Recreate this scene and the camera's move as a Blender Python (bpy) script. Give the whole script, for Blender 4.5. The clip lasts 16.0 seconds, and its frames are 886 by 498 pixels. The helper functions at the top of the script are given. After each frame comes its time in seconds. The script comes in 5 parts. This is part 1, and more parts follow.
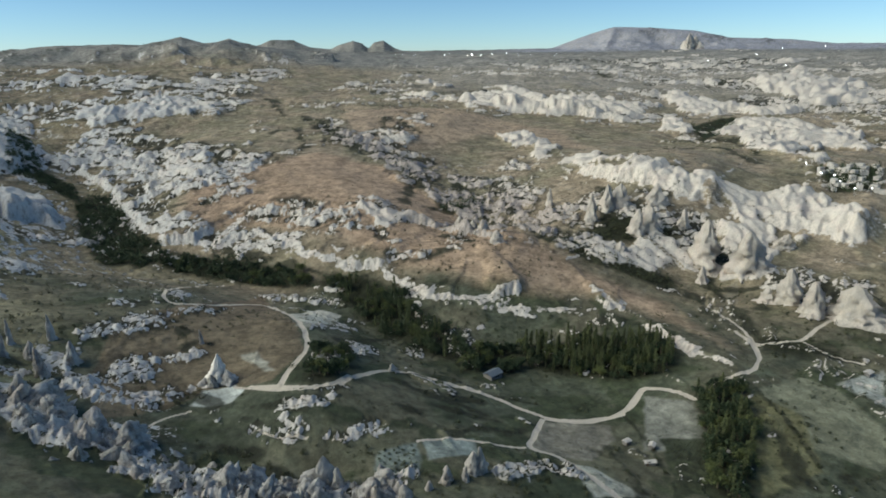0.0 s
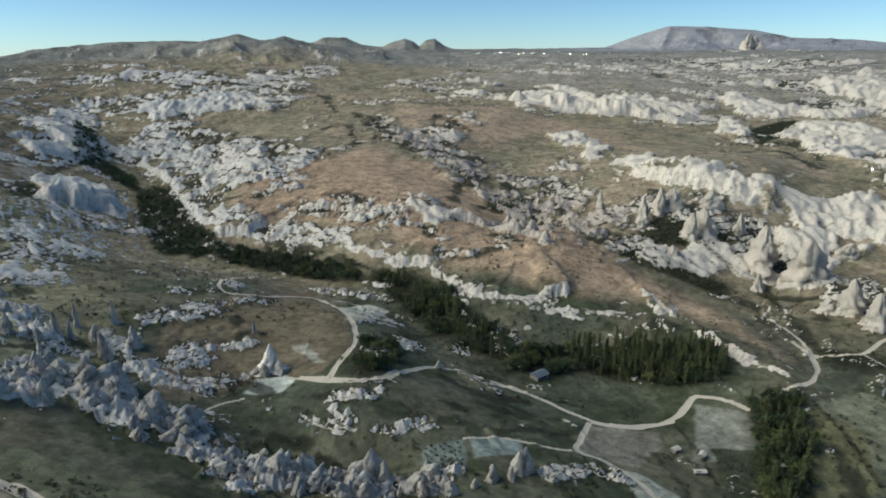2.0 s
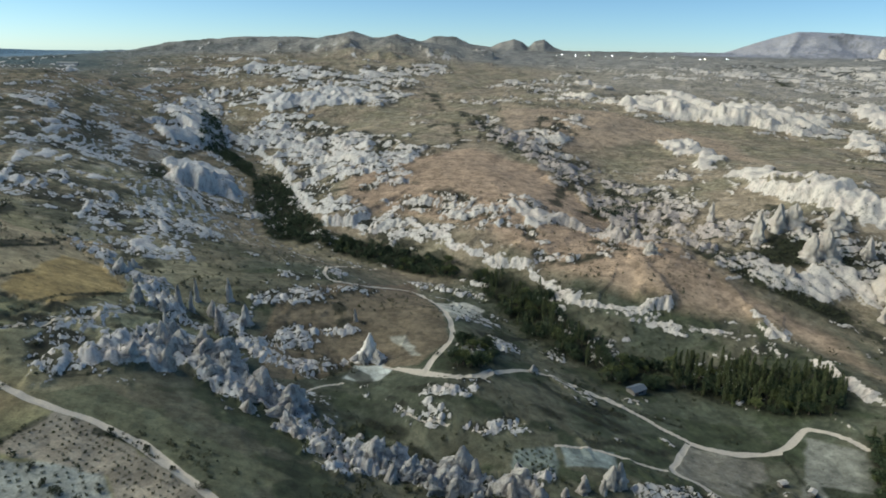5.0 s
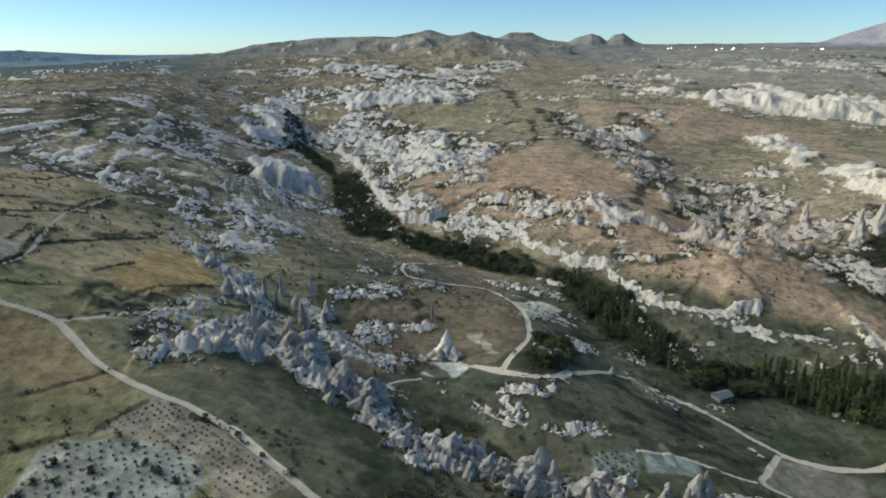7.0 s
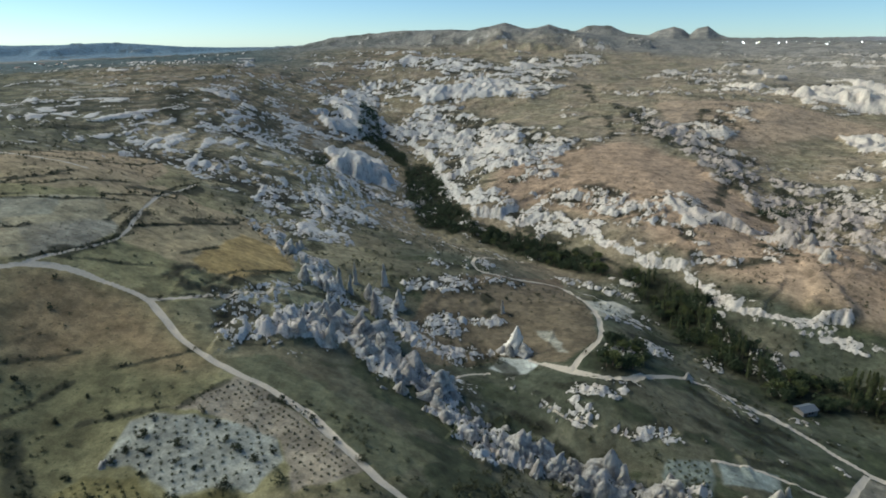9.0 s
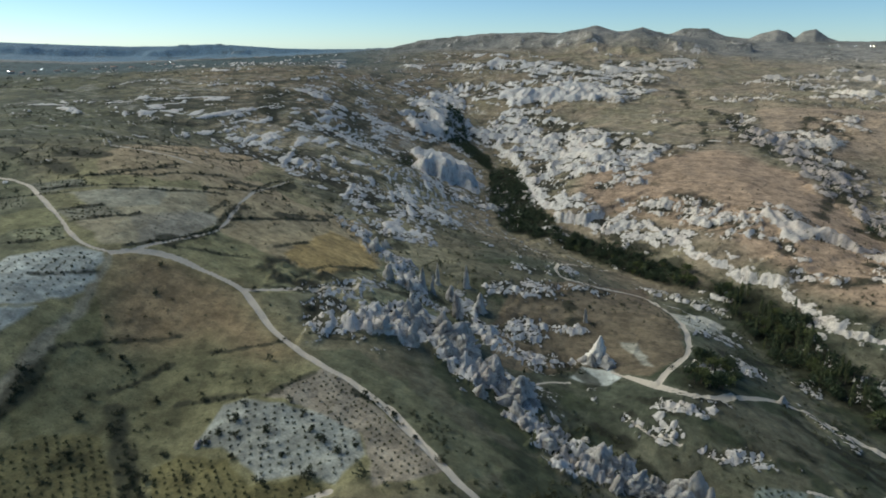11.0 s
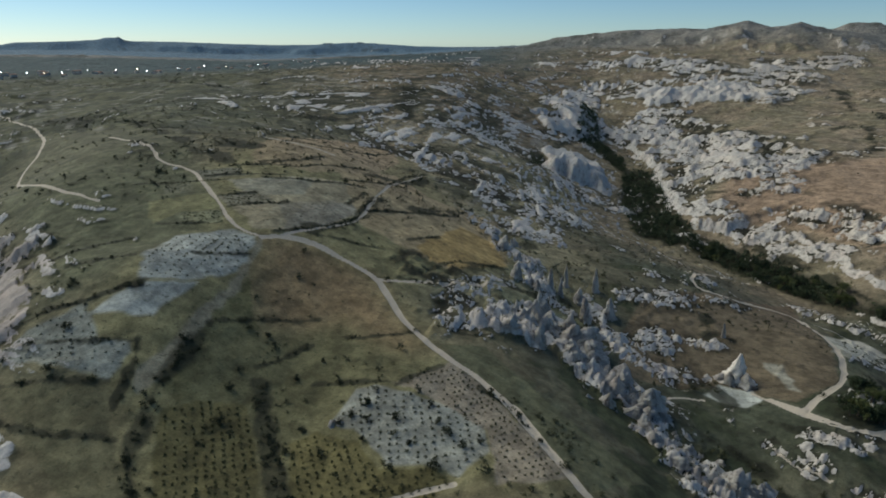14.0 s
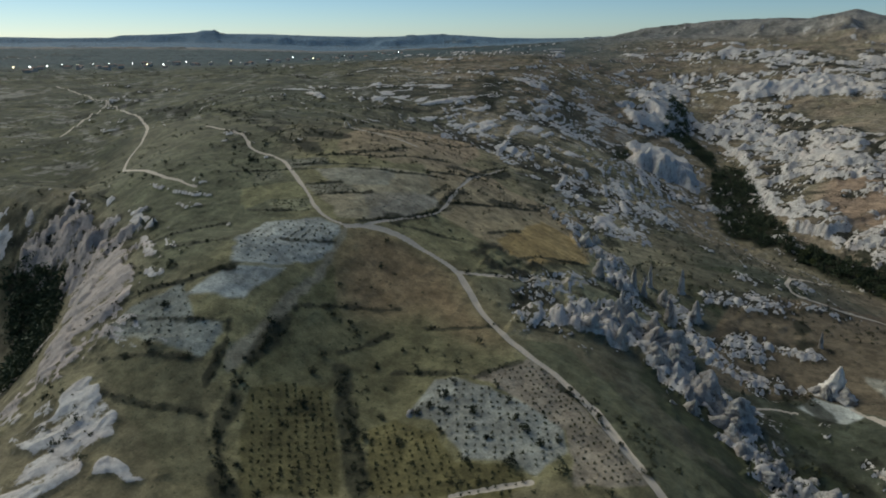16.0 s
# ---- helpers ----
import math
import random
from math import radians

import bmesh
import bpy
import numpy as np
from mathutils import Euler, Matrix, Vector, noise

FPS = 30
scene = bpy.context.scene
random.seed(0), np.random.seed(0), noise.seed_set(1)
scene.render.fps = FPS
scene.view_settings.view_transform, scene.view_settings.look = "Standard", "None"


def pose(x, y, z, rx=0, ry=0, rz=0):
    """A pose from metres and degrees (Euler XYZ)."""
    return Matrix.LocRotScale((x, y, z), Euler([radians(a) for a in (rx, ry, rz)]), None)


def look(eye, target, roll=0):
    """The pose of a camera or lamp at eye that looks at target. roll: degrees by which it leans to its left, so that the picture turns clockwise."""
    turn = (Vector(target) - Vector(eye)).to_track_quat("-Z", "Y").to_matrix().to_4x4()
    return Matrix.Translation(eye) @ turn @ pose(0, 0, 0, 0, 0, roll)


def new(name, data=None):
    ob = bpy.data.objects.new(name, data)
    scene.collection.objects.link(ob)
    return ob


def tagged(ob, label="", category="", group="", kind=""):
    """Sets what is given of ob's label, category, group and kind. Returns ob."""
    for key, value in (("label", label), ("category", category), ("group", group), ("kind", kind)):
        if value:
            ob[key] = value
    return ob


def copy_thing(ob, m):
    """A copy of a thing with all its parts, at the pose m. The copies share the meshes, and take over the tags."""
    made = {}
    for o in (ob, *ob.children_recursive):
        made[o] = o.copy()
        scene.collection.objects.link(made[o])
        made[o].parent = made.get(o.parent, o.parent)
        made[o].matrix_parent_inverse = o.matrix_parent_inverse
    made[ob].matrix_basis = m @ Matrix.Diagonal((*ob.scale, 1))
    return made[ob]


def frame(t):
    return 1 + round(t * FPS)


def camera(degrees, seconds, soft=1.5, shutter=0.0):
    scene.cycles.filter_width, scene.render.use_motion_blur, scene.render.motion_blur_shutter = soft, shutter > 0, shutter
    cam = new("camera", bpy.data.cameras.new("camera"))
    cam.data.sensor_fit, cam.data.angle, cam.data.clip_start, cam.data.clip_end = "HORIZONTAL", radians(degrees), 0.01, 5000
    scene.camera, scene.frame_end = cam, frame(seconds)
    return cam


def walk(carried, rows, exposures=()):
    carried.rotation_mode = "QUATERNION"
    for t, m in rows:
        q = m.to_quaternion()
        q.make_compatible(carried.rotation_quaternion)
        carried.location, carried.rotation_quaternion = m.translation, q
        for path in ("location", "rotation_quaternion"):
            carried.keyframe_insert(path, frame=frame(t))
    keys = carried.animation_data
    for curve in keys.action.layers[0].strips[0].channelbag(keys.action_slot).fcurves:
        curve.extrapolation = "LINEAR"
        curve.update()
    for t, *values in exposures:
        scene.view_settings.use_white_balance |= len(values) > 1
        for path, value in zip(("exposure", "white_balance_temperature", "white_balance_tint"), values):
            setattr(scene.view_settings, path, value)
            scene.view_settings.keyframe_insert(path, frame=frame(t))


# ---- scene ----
cam = camera(69.55, 16.0, soft=1.8)


def aim(x, y, z, heading, pitch, lean):
    """The camera's pose: heading clockwise from +y, pitch above the level, lean, in degrees."""
    return pose(x, y, z, 0, 0, -heading) @ pose(0, 0, 0, 90 + pitch) @ pose(0, 0, 0, 0, 0, -lean)


FLIGHT = (
    (0.0, 0.00, 0.00, 170.03, 22.894, -16.879, 0.643),
    (0.5, -0.72, 0.06, 170.08, 22.173, -17.257, 0.660),
    (1.0, -1.44, 0.12, 170.14, 21.281, -17.059, 0.338),
    (1.5, -2.16, 0.17, 170.19, 20.067, -17.223, 0.332),
    (2.0, -2.88, 0.23, 170.24, 18.713, -16.996, 0.199),
    (2.5, -3.59, 0.28, 170.29, 16.733, -16.861, 0.365),
    (3.0, -4.30, 0.33, 170.34, 15.466, -16.963, 0.418),
    (3.5, -5.01, 0.38, 170.39, 13.769, -16.804, 0.242),
    (4.0, -5.71, 0.43, 170.44, 12.468, -16.798, -0.435),
    (6.5, -9.18, 0.69, 170.72, 4.997, -17.497, -0.431),
    (7.0, -9.86, 0.74, 170.77, 3.099, -17.368, 0.081),
    (7.5, -10.53, 0.79, 170.84, 1.519, -17.488, 0.040),
    (8.0, -11.19, 0.83, 170.90, 0.000, -17.680, -0.055),
    (8.5, -11.85, 0.85, 170.96, -1.393, -18.163, -0.172),
    (9.0, -12.50, 0.86, 171.03, -3.236, -17.926, -0.054),
    (11.5, -15.78, 0.79, 171.33, -12.774, -17.765, -0.313),
    (12.0, -16.44, 0.72, 171.38, -15.073, -17.871, -0.304),
    (12.5, -17.12, 0.60, 171.41, -17.117, -17.941, -0.461),
    (13.0, -17.79, 0.44, 171.43, -18.834, -17.722, -0.360),
    (13.5, -18.47, 0.29, 171.44, -20.564, -17.891, -0.178),
    (14.0, -19.14, 0.18, 171.46, -22.081, -17.964, -0.011),
    (14.5, -19.80, 0.11, 171.49, -24.101, -17.791, 0.252),
    (15.0, -20.46, 0.08, 171.52, -25.492, -17.958, 0.070),
    (15.5, -21.11, 0.07, 171.56, -27.576, -18.293, 0.306),
    (16.0, -21.75, 0.08, 171.60, -29.193, -18.646, 0.225),
)
walk(cam, [(t, aim(*row)) for t, *row in FLIGHT], [(0, 0.62, 6350, -4), (4, 0.71, 6350, -4), (9, 0.72, 6420, -4), (12.5, 0.37, 6520, -3), (14.5, 0.1, 6600, -2), (16, 0.0, 6600, -2)])

# ---------------------------------------------------------------- dusk light: a low wide glow in the west, blue sky above
world = bpy.data.worlds.new("dusk")
scene.world = world
world.use_nodes = True
wn, wl = world.node_tree.nodes, world.node_tree.links
sky = wn.new("ShaderNodeTexSky")
sky.sky_type = "NISHITA"
sky.sun_disc = False
sky.sun_elevation, sky.sun_rotation = radians(33.0), radians(-77)
sky.altitude, sky.air_density, sky.dust_density, sky.ozone_density = 1200, 0.75, 0.35, 5.0
wl.new(sky.outputs[0], wn["Background"].inputs[0])
wn["Background"].inputs[1].default_value = 0.08
glow = new("sun", bpy.data.lights.new("sun", "SUN"))
glow.data.energy, glow.data.angle, glow.data.color = 2.65, radians(60), (1.0, 0.91, 0.83)
glow.matrix_world = look((-974, 225, 649), (0, 0, 0))

# ---------------------------------------------------------------- materials


class Nodes:
    """A small helper to wire up one material."""

    def __init__(self, name, rough=0.9):
        self.m = bpy.data.materials.new(name)
        self.m.use_nodes = True
        self.t = self.m.node_tree
        self.b = self.t.nodes["Principled BSDF"]
        self.b.inputs["Roughness"].default_value = rough
        self.b.inputs["Specular IOR Level"].default_value = 0.2

    def put(self, socket, v):
        if hasattr(v, "links"):
            self.t.links.new(v, socket)
        elif v is not None:
            socket.default_value = v

    def node(self, kind, **props):
        n = self.t.nodes.new(kind)
        for k, v in props.items():
            n[k] = v
        return n

    def place(self):
        return self.t.nodes.new("ShaderNodeNewGeometry").outputs["Position"]

    def noise(self, scale, detail=4, rough=0.6, vec=None, stretch=None):
        n = self.t.nodes.new("ShaderNodeTexNoise")
        n.inputs["Scale"].default_value, n.inputs["Detail"].default_value, n.inputs["Roughness"].default_value = scale, detail, rough
        v = vec or self.place()
        if stretch:
            s = self.t.nodes.new("ShaderNodeVectorMath")
            s.operation = "MULTIPLY"
            self.put(s.inputs[0], v)
            s.inputs[1].default_value = stretch
            v = s.outputs[0]
        self.put(n.inputs["Vector"], v)
        return n.outputs["Fac"]

    def ramp(self, v, lo, hi, a=0.0, b=1.0):
        n = self.t.nodes.new("ShaderNodeMapRange")
        n.interpolation_type = "SMOOTHSTEP"
        for k, x in zip(("Value", "From Min", "From Max", "To Min", "To Max"), (v, lo, hi, a, b)):
            self.put(n.inputs[k], x)
        return n.outputs[0]

    def math(self, op, a, b=None):
        n = self.t.nodes.new("ShaderNodeMath")
        n.operation = op
        self.put(n.inputs[0], a)
        self.put(n.inputs[1], b)
        return n.outputs[0]

    def mix(self, f, a, b, how="MIX"):
        n = self.t.nodes.new("ShaderNodeMix")
        n.data_type, n.blend_type = "RGBA", how
        self.put(n.inputs[0], f)
        self.put(n.inputs[6], a if hasattr(a, "links") else (*a, 1))
        self.put(n.inputs[7], b if hasattr(b, "links") else (*b, 1))
        return n.outputs[2]

    def attr(self, name, colour=False):
        n = self.t.nodes.new("ShaderNodeAttribute")
        n.attribute_name = name
        return n.outputs["Color" if colour else "Fac"]

    def scale(self, c, f):
        """A colour times a number."""
        n = self.t.nodes.new("ShaderNodeVectorMath")
        n.operation = "SCALE"
        self.put(n.inputs[0], c if hasattr(c, "links") else c)
        self.put(n.inputs["Scale"], f)
        return n.outputs[0]

    def bump(self, h, dist, strength=1.0):
        n = self.t.nodes.new("ShaderNodeBump")
        n.inputs["Strength"].default_value, n.inputs["Distance"].default_value = strength, dist
        self.put(n.inputs["Height"], h)
        self.put(self.b.inputs["Normal"], n.outputs[0])

    def done(self, colour, rough=None):
        self.put(self.b.inputs["Base Color"], colour if hasattr(colour, "links") else (*colour, 1))
        self.put(self.b.inputs["Roughness"], rough)
        return self.m


def tuff_colours(n, lichen=1.0):
    """Weathered tuff: grey in the west, cream in the east, streaked by run-off, with dark lichen."""
    split = n.t.nodes.new("ShaderNodeSeparateXYZ")
    n.put(split.inputs[0], n.place())
    big = n.noise(0.012, 4, 0.6)
    east = n.ramp(n.math("ADD", split.outputs[0], n.math("MULTIPLY", n.math("SUBTRACT", big, 0.5), 500)), -120, 260)
    c = n.mix(east, (0.58, 0.565, 0.525), (0.63, 0.57, 0.48))
    # pink-grey stain of the badland, and the painted shade of the ravine
    c = n.mix(n.math("MULTIPLY", n.attr("stain_shade"), 0.8), c, (0.36, 0.305, 0.265))
    c = n.mix(n.ramp(n.noise(0.06, 4, 0.65), 0.45, 0.7, 0, 0.45), c, (0.66, 0.54, 0.46))
    c = n.mix(n.ramp(n.noise(0.35, 5, 0.7, stretch=(1, 1, 0.25)), 0.45, 0.65, 0, n.math("MULTIPLY", lichen, 0.7)), c, (0.25, 0.225, 0.19))
    c = n.mix(n.ramp(n.noise(0.13, 6, 0.8), 0.54, 0.68, 0, n.math("MULTIPLY", lichen, 0.65)), c, (0.16, 0.145, 0.115))
    return n.scale(c, n.ramp(n.noise(0.9, 5, 0.75), 0.25, 0.75, 0.82, 1.12))


def ground_material():
    n = Nodes("ground", 0.95)
    soil, rock, path = n.attr("soil", True), n.attr("rock"), n.attr("path")
    grain, clump, patch = n.noise(1.6, 5, 0.75), n.noise(0.22, 5, 0.7), n.noise(0.02, 4, 0.6)
    earth = n.scale(soil, n.math("MULTIPLY", n.ramp(clump, 0.3, 0.72, 0.52, 0.95), n.ramp(grain, 0.25, 0.75, 0.78, 1.2)))
    earth = n.mix(n.ramp(patch, 0.45, 0.7, 0, 0.45), earth, n.scale(earth, 0.72))
    earth = n.scale(earth, n.ramp(n.noise(0.075, 5, 0.65), 0.34, 0.66, 0.72, 1.24))
    # low dry scrub in spots
    spots = n.ramp(n.noise(0.5, 4, 0.65), 0.58, 0.7, 0, 0.7)
    earth = n.mix(spots, earth, (0.05, 0.055, 0.03))
    edge = n.math("ADD", rock, n.math("MULTIPLY", n.math("SUBTRACT", n.noise(0.3, 5, 0.75), 0.5), 0.9))
    c = n.mix(n.ramp(edge, 0.42, 0.58), earth, tuff_colours(n, n.ramp(n.attr("bare"), 0.2, 0.8, 1.0, 0.45)))
    worn = n.math("ADD", path, n.math("MULTIPLY", n.math("SUBTRACT", n.noise(0.8, 3), 0.5), 0.5))
    c = n.mix(n.ramp(worn, 0.35, 0.6), c, n.scale((0.55, 0.485, 0.385), n.ramp(grain, 0.2, 0.8, 0.8, 1.15)))
    n.bump(n.math("ADD", n.noise(0.28, 6, 0.66), n.math("MULTIPLY", n.noise(2.2, 3, 0.7), 0.2)), 1.3, 0.5)
    return n.done(c)


def rock_material(name="tuff"):
    n = Nodes(name, 0.92)
    n.bump(n.noise(0.8, 6, 0.72, stretch=(1, 1, 0.5)), 1.6, 0.9)
    return n.done(tuff_colours(n))


def leaf_material(name, dark, light):
    n = Nodes(name, 0.7)
    info = n.t.nodes.new("ShaderNodeObjectInfo").outputs["Random"]
    isle = n.t.nodes.new("ShaderNodeNewGeometry").outputs["Random Per Island"]
    c = n.mix(n.math("MULTIPLY", n.math("ADD", info, isle), 0.5), dark, light)
    return n.done(n.scale(c, n.ramp(n.noise(0.9, 3), 0.3, 0.7, 0.7, 1.25)))


def plain_material(name, colour, rough=0.8, spread=0.25, size=1.5):
    n = Nodes(name, rough)
    return n.done(n.scale(n.mix(0.0, colour, colour), n.ramp(n.noise(size, 4, 0.7), 0.25, 0.75, 1 - spread, 1 + spread)))


def glow_material(name, colour, strength):
    n = Nodes(name)
    n.b.inputs["Emission Color"].default_value, n.b.inputs["Emission Strength"].default_value = (*colour, 1), strength
    return n.done(colour)


def cone_material():
    """Pale tuff foot under a darker, harder cap."""
    n = Nodes("capped_tuff", 0.92)
    n.bump(n.noise(0.8, 6, 0.72, stretch=(1, 1, 0.5)), 1.6, 0.9)
    split = n.t.nodes.new("ShaderNodeSeparateXYZ")
    n.put(split.inputs[0], n.t.nodes.new("ShaderNodeTexCoord").outputs["Object"])
    cap = n.ramp(n.math("ADD", split.outputs[2], n.math("MULTIPLY", n.math("SUBTRACT", n.noise(0.15, 3), 0.5), 0.5)), 0.22, 0.4, 0, 0.25)
    return n.done(n.mix(cap, tuff_colours(n, 0.35), n.scale((0.4, 0.36, 0.3), n.ramp(n.noise(0.6, 5, 0.7), 0.25, 0.75, 0.65, 1.2))))


GROUND = ground_material()
TUFF = rock_material()
PALE_TUFF = plain_material("pale_tuff", (0.72, 0.68, 0.6), 0.92, 0.22, 0.7)
CAPPED = cone_material()
POPLAR_LEAF = leaf_material("poplar_leaf", (0.046, 0.06, 0.026), (0.135, 0.15, 0.062))
WILLOW_LEAF = leaf_material("willow_leaf", (0.022, 0.036, 0.019), (0.062, 0.082, 0.038))
OLIVE_LEAF = leaf_material("olive_leaf", (0.05, 0.066, 0.025), (0.145, 0.16, 0.055))
SCRUB_LEAF = leaf_material("scrub_leaf", (0.03, 0.036, 0.018), (0.075, 0.08, 0.04))
VINE_LEAF = leaf_material("vine_leaf", (0.035, 0.042, 0.018), (0.08, 0.085, 0.03))
BARK = plain_material("bark", (0.13, 0.1, 0.075), 0.9, 0.4)

# ---------------------------------------------------------------- the lie of the land (metres)
PLATEAU = (  # the ploughed tableland, rising to the north-west
    (-42, 145, 61), (-70, 136, 62), (-114, 143, 64), (-108, 157, 67), (-137, 223, 76), (-155, 181, 75), (-140, 143, 67),
    (-187, 210, 93), (-210, 169, 97), (-198, 135, 88), (-163, 109, 73), (-175, 123, 80), (-223, 179, 95), (-271, 263, 108),
    (-250, 312, 112), (-240, 370, 101), (-202, 423, 76), (-135, 345, 62), (-121, 300, 66), (-178, 484, 66), (-258, 464, 86),
    (-60, 60, 60), (-20, 0, 58), (-150, 40, 66), (60, 20, 40))
SHELF = (  # the lower shelf between the spires and the main valley
    (-76, 244, 56), (-40, 235, 42), (-46, 200, 51), (7, 283, 28), (58, 343, 25), (-16, 422, 29), (38, 233, 36), (87, 276, 19),
    (-54, 366, 40), (11, 211, 30), (81, 197, 25), (36, 190, 27), (-70, 300, 44), (40, 140, 40), (100, 120, 28), (-20, 330, 33))
VALLEY = (  # the wooded main valley, from the south-east up to the far gorge
    (330, 60, 2), (250, 120, 2), (200, 200, 4), (144, 277, 4), (110, 370, 3), (60, 450, 4), (0, 540, 5), (-55, 625, 6), (-85, 760, 10),
    (-120, 900, 20), (-175, 1050, 30), (-225, 1230, 45), (300, 250, 4), (190, 330, 4), (400, 180, 8), (500, 260, 10))
EAST = (  # the brown hill and the pale ridges beyond the valley
    (150, 390, 16), (265, 232, 10), (281, 340, 10), (90, 500, 19), (230, 420, 30), (-10, 650, 24), (20, 760, 34), (159, 560, 39),
    (173, 836, 52), (100, 990, 56), (300, 560, 22), (264, 510, 15), (373, 360, 4), (365, 279, 8), (470, 484, 55), (463, 686, 43),
    (494, 938, 50), (500, 420, 28), (640, 430, 45), (700, 250, 25), (395, 1009, 68), (330, 760, 30), (240, 700, 36), (700, 760, 40), (900, 560, 40))
WEST = (  # the ravine west of the tableland and the slopes past it
    (-262, 150, 84), (-243, 118, 74), (-212, 82, 66), (-330, 130, 28), (-310, 80, 18), (-306, 210, 104), (-390, 218, 84),
    (-395, 285, 108), (-460, 150, 80), (-330, 0, 30), (-600, 300, 95), (-520, 60, 90),
    (-379, 186, 93), (-357, 195, 92), (-313, 184, 91), (-274, 164, 88))
NORTH = (  # the high ground towards the horizon
    (-230, 716, 56), (-180, 640, 50), (-318, 635, 92), (-332, 800, 100), (-260, 980, 70), (-204, 1077, 62), (-430, 700, 108), (-640, 760, 112), (-900, 700, 104),
    (-430, 1150, 118), (-130, 1300, 62), (100, 1250, 66), (400, 1500, 84), (900, 1250, 74), (1000, 900, 46), (-800, 1500, 120),
    (0, 1900, 120), (700, 2100, 112), (1500, 1600, 90), (1400, 800, 60), (1000, 300, 60), (-1300, 900, 100), (-1800, 1600, 100))
FAR = (
    (-700, 2600, 150), (200, 2700, 175), (1200, 2600, 150), (2100, 1900, 130), (2200, 800, 120), (-2200, 2600, 90), (-1200, 3600, 130), (300, 4000, 200),
    (1700, 3700, 185), (2900, 2900, 195), (3800, 1500, 190), (-3200, 3200, 120), (-3900, 1200, 130), (-2500, 300, 110),
    (0, -1500, 60), (1500, -900, 60), (-1500, -900, 80), (3500, -2500, 120), (-3500, -2500, 120), (0, -4500, 120))


def shrink(p):
    """Pull far places together, so that near and far landforms weigh alike."""
    r = np.hypot(p[:, 0], p[:, 1])
    return p * (np.log1p(r / 250.0) / np.maximum(r / 250.0, 1e-9))[:, None]


def kernel(d2):
    return np.where(d2 > 0, d2 * np.log(np.maximum(d2, 1e-12)), 0.0)


MARKS = np.array(PLATEAU + SHELF + VALLEY + EAST + WEST + NORTH + FAR, float)
SITES = shrink(MARKS[:, :2])


def solve_sheet():
    n = len(SITES)
    a = np.zeros((n + 3, n + 3))
    d2 = ((SITES[:, None] - SITES[None]) ** 2).sum(2)
    a[:n, :n] = kernel(d2) + np.eye(n) * 0.004
    a[:n, n], a[:n, n + 1:] = 1, SITES
    a[n:, :n] = a[:n, n:].T
    return np.linalg.solve(a, np.append(MARKS[:, 2], (0, 0, 0)))


SHEET = solve_sheet()


def lie(x, y):
    """The smooth height of the land."""
    p = shrink(np.stack([x, y], 1))
    z = SHEET[-3] + p @ SHEET[-2:]
    for k in range(len(SITES)):
        z += SHEET[k] * kernel((p[:, 0] - SITES[k, 0]) ** 2 + (p[:, 1] - SITES[k, 1]) ** 2)
    return z


def fall_line(x, y):
    """The direction in which the land rises most, as a unit vector."""
    r = np.maximum(np.hypot(x, y), 1.0)
    p = shrink(np.stack([x, y], 1))
    gx, gy = np.full(len(x), SHEET[-2]), np.full(len(x), SHEET[-1])
    for k in range(len(SITES)):
        dx, dy = p[:, 0] - SITES[k, 0], p[:, 1] - SITES[k, 1]
        w = 2 * SHEET[k] * (np.log(np.maximum(dx * dx + dy * dy, 1e-12)) + 1)
        gx += w * dx
        gy += w * dy
    ux, uy = x / r, y / r
    out, round_ = (gx * ux + gy * uy) / (1 + r / 250), (-gx * uy + gy * ux) * np.log1p(r / 250) / (r / 250)
    gx, gy = out * ux - round_ * uy, out * uy + round_ * ux
    n = np.hypot(gx, gy) + 1e-9
    return gx / n, gy / n

# ---------------------------------------------------------------- relief: rock, cliffs, tracks and fields on the land


def hashed(i, j, seed):
    n = (i * 374761393 + j * 668265263 + seed * 974634777) & 0xFFFFFFFF
    n = ((n ^ (n >> 13)) * 1274126177) & 0xFFFFFFFF
    return ((n ^ (n >> 16)) & 0xFFFF) / 65535.0


def grain(x, y, size, seed=0):
    """Smooth random values, -1 to 1, of that size in metres."""
    u, v = x / size, y / size
    i, j = np.floor(u).astype(np.int64), np.floor(v).astype(np.int64)
    a, b = u - i, v - j
    a, b = a * a * a * (a * (a * 6 - 15) + 10), b * b * b * (b * (b * 6 - 15) + 10)
    top = hashed(i, j, seed) * (1 - a) + hashed(i + 1, j, seed) * a
    low = hashed(i, j + 1, seed) * (1 - a) + hashed(i + 1, j + 1, seed) * a
    return 2 * (top * (1 - b) + low * b) - 1


def layered(x, y, size, seed=0, octaves=4, keep=0.5):
    total, weight = 0.0, 1.0
    for k in range(octaves):
        c, s = math.cos(0.6 * k + seed), math.sin(0.6 * k + seed)
        total = total + weight * grain(c * x - s * y, s * x + c * y, size / 2 ** k, seed + 17 * k)
        weight *= keep
    return total


def lumps(x, y, size, seed=0, octaves=3):
    """Rounded lumps with sharp clefts between them, 0 to about 1."""
    total, weight = 0.0, 0.6
    for k in range(octaves):
        c, s = math.cos(0.8 * k + seed), math.sin(0.8 * k + seed)
        total = total + weight * np.sqrt(np.abs(grain(c * x - s * y, s * x + c * y, size / 2 ** k, seed + 29 * k)))
        weight *= 0.5
    return total


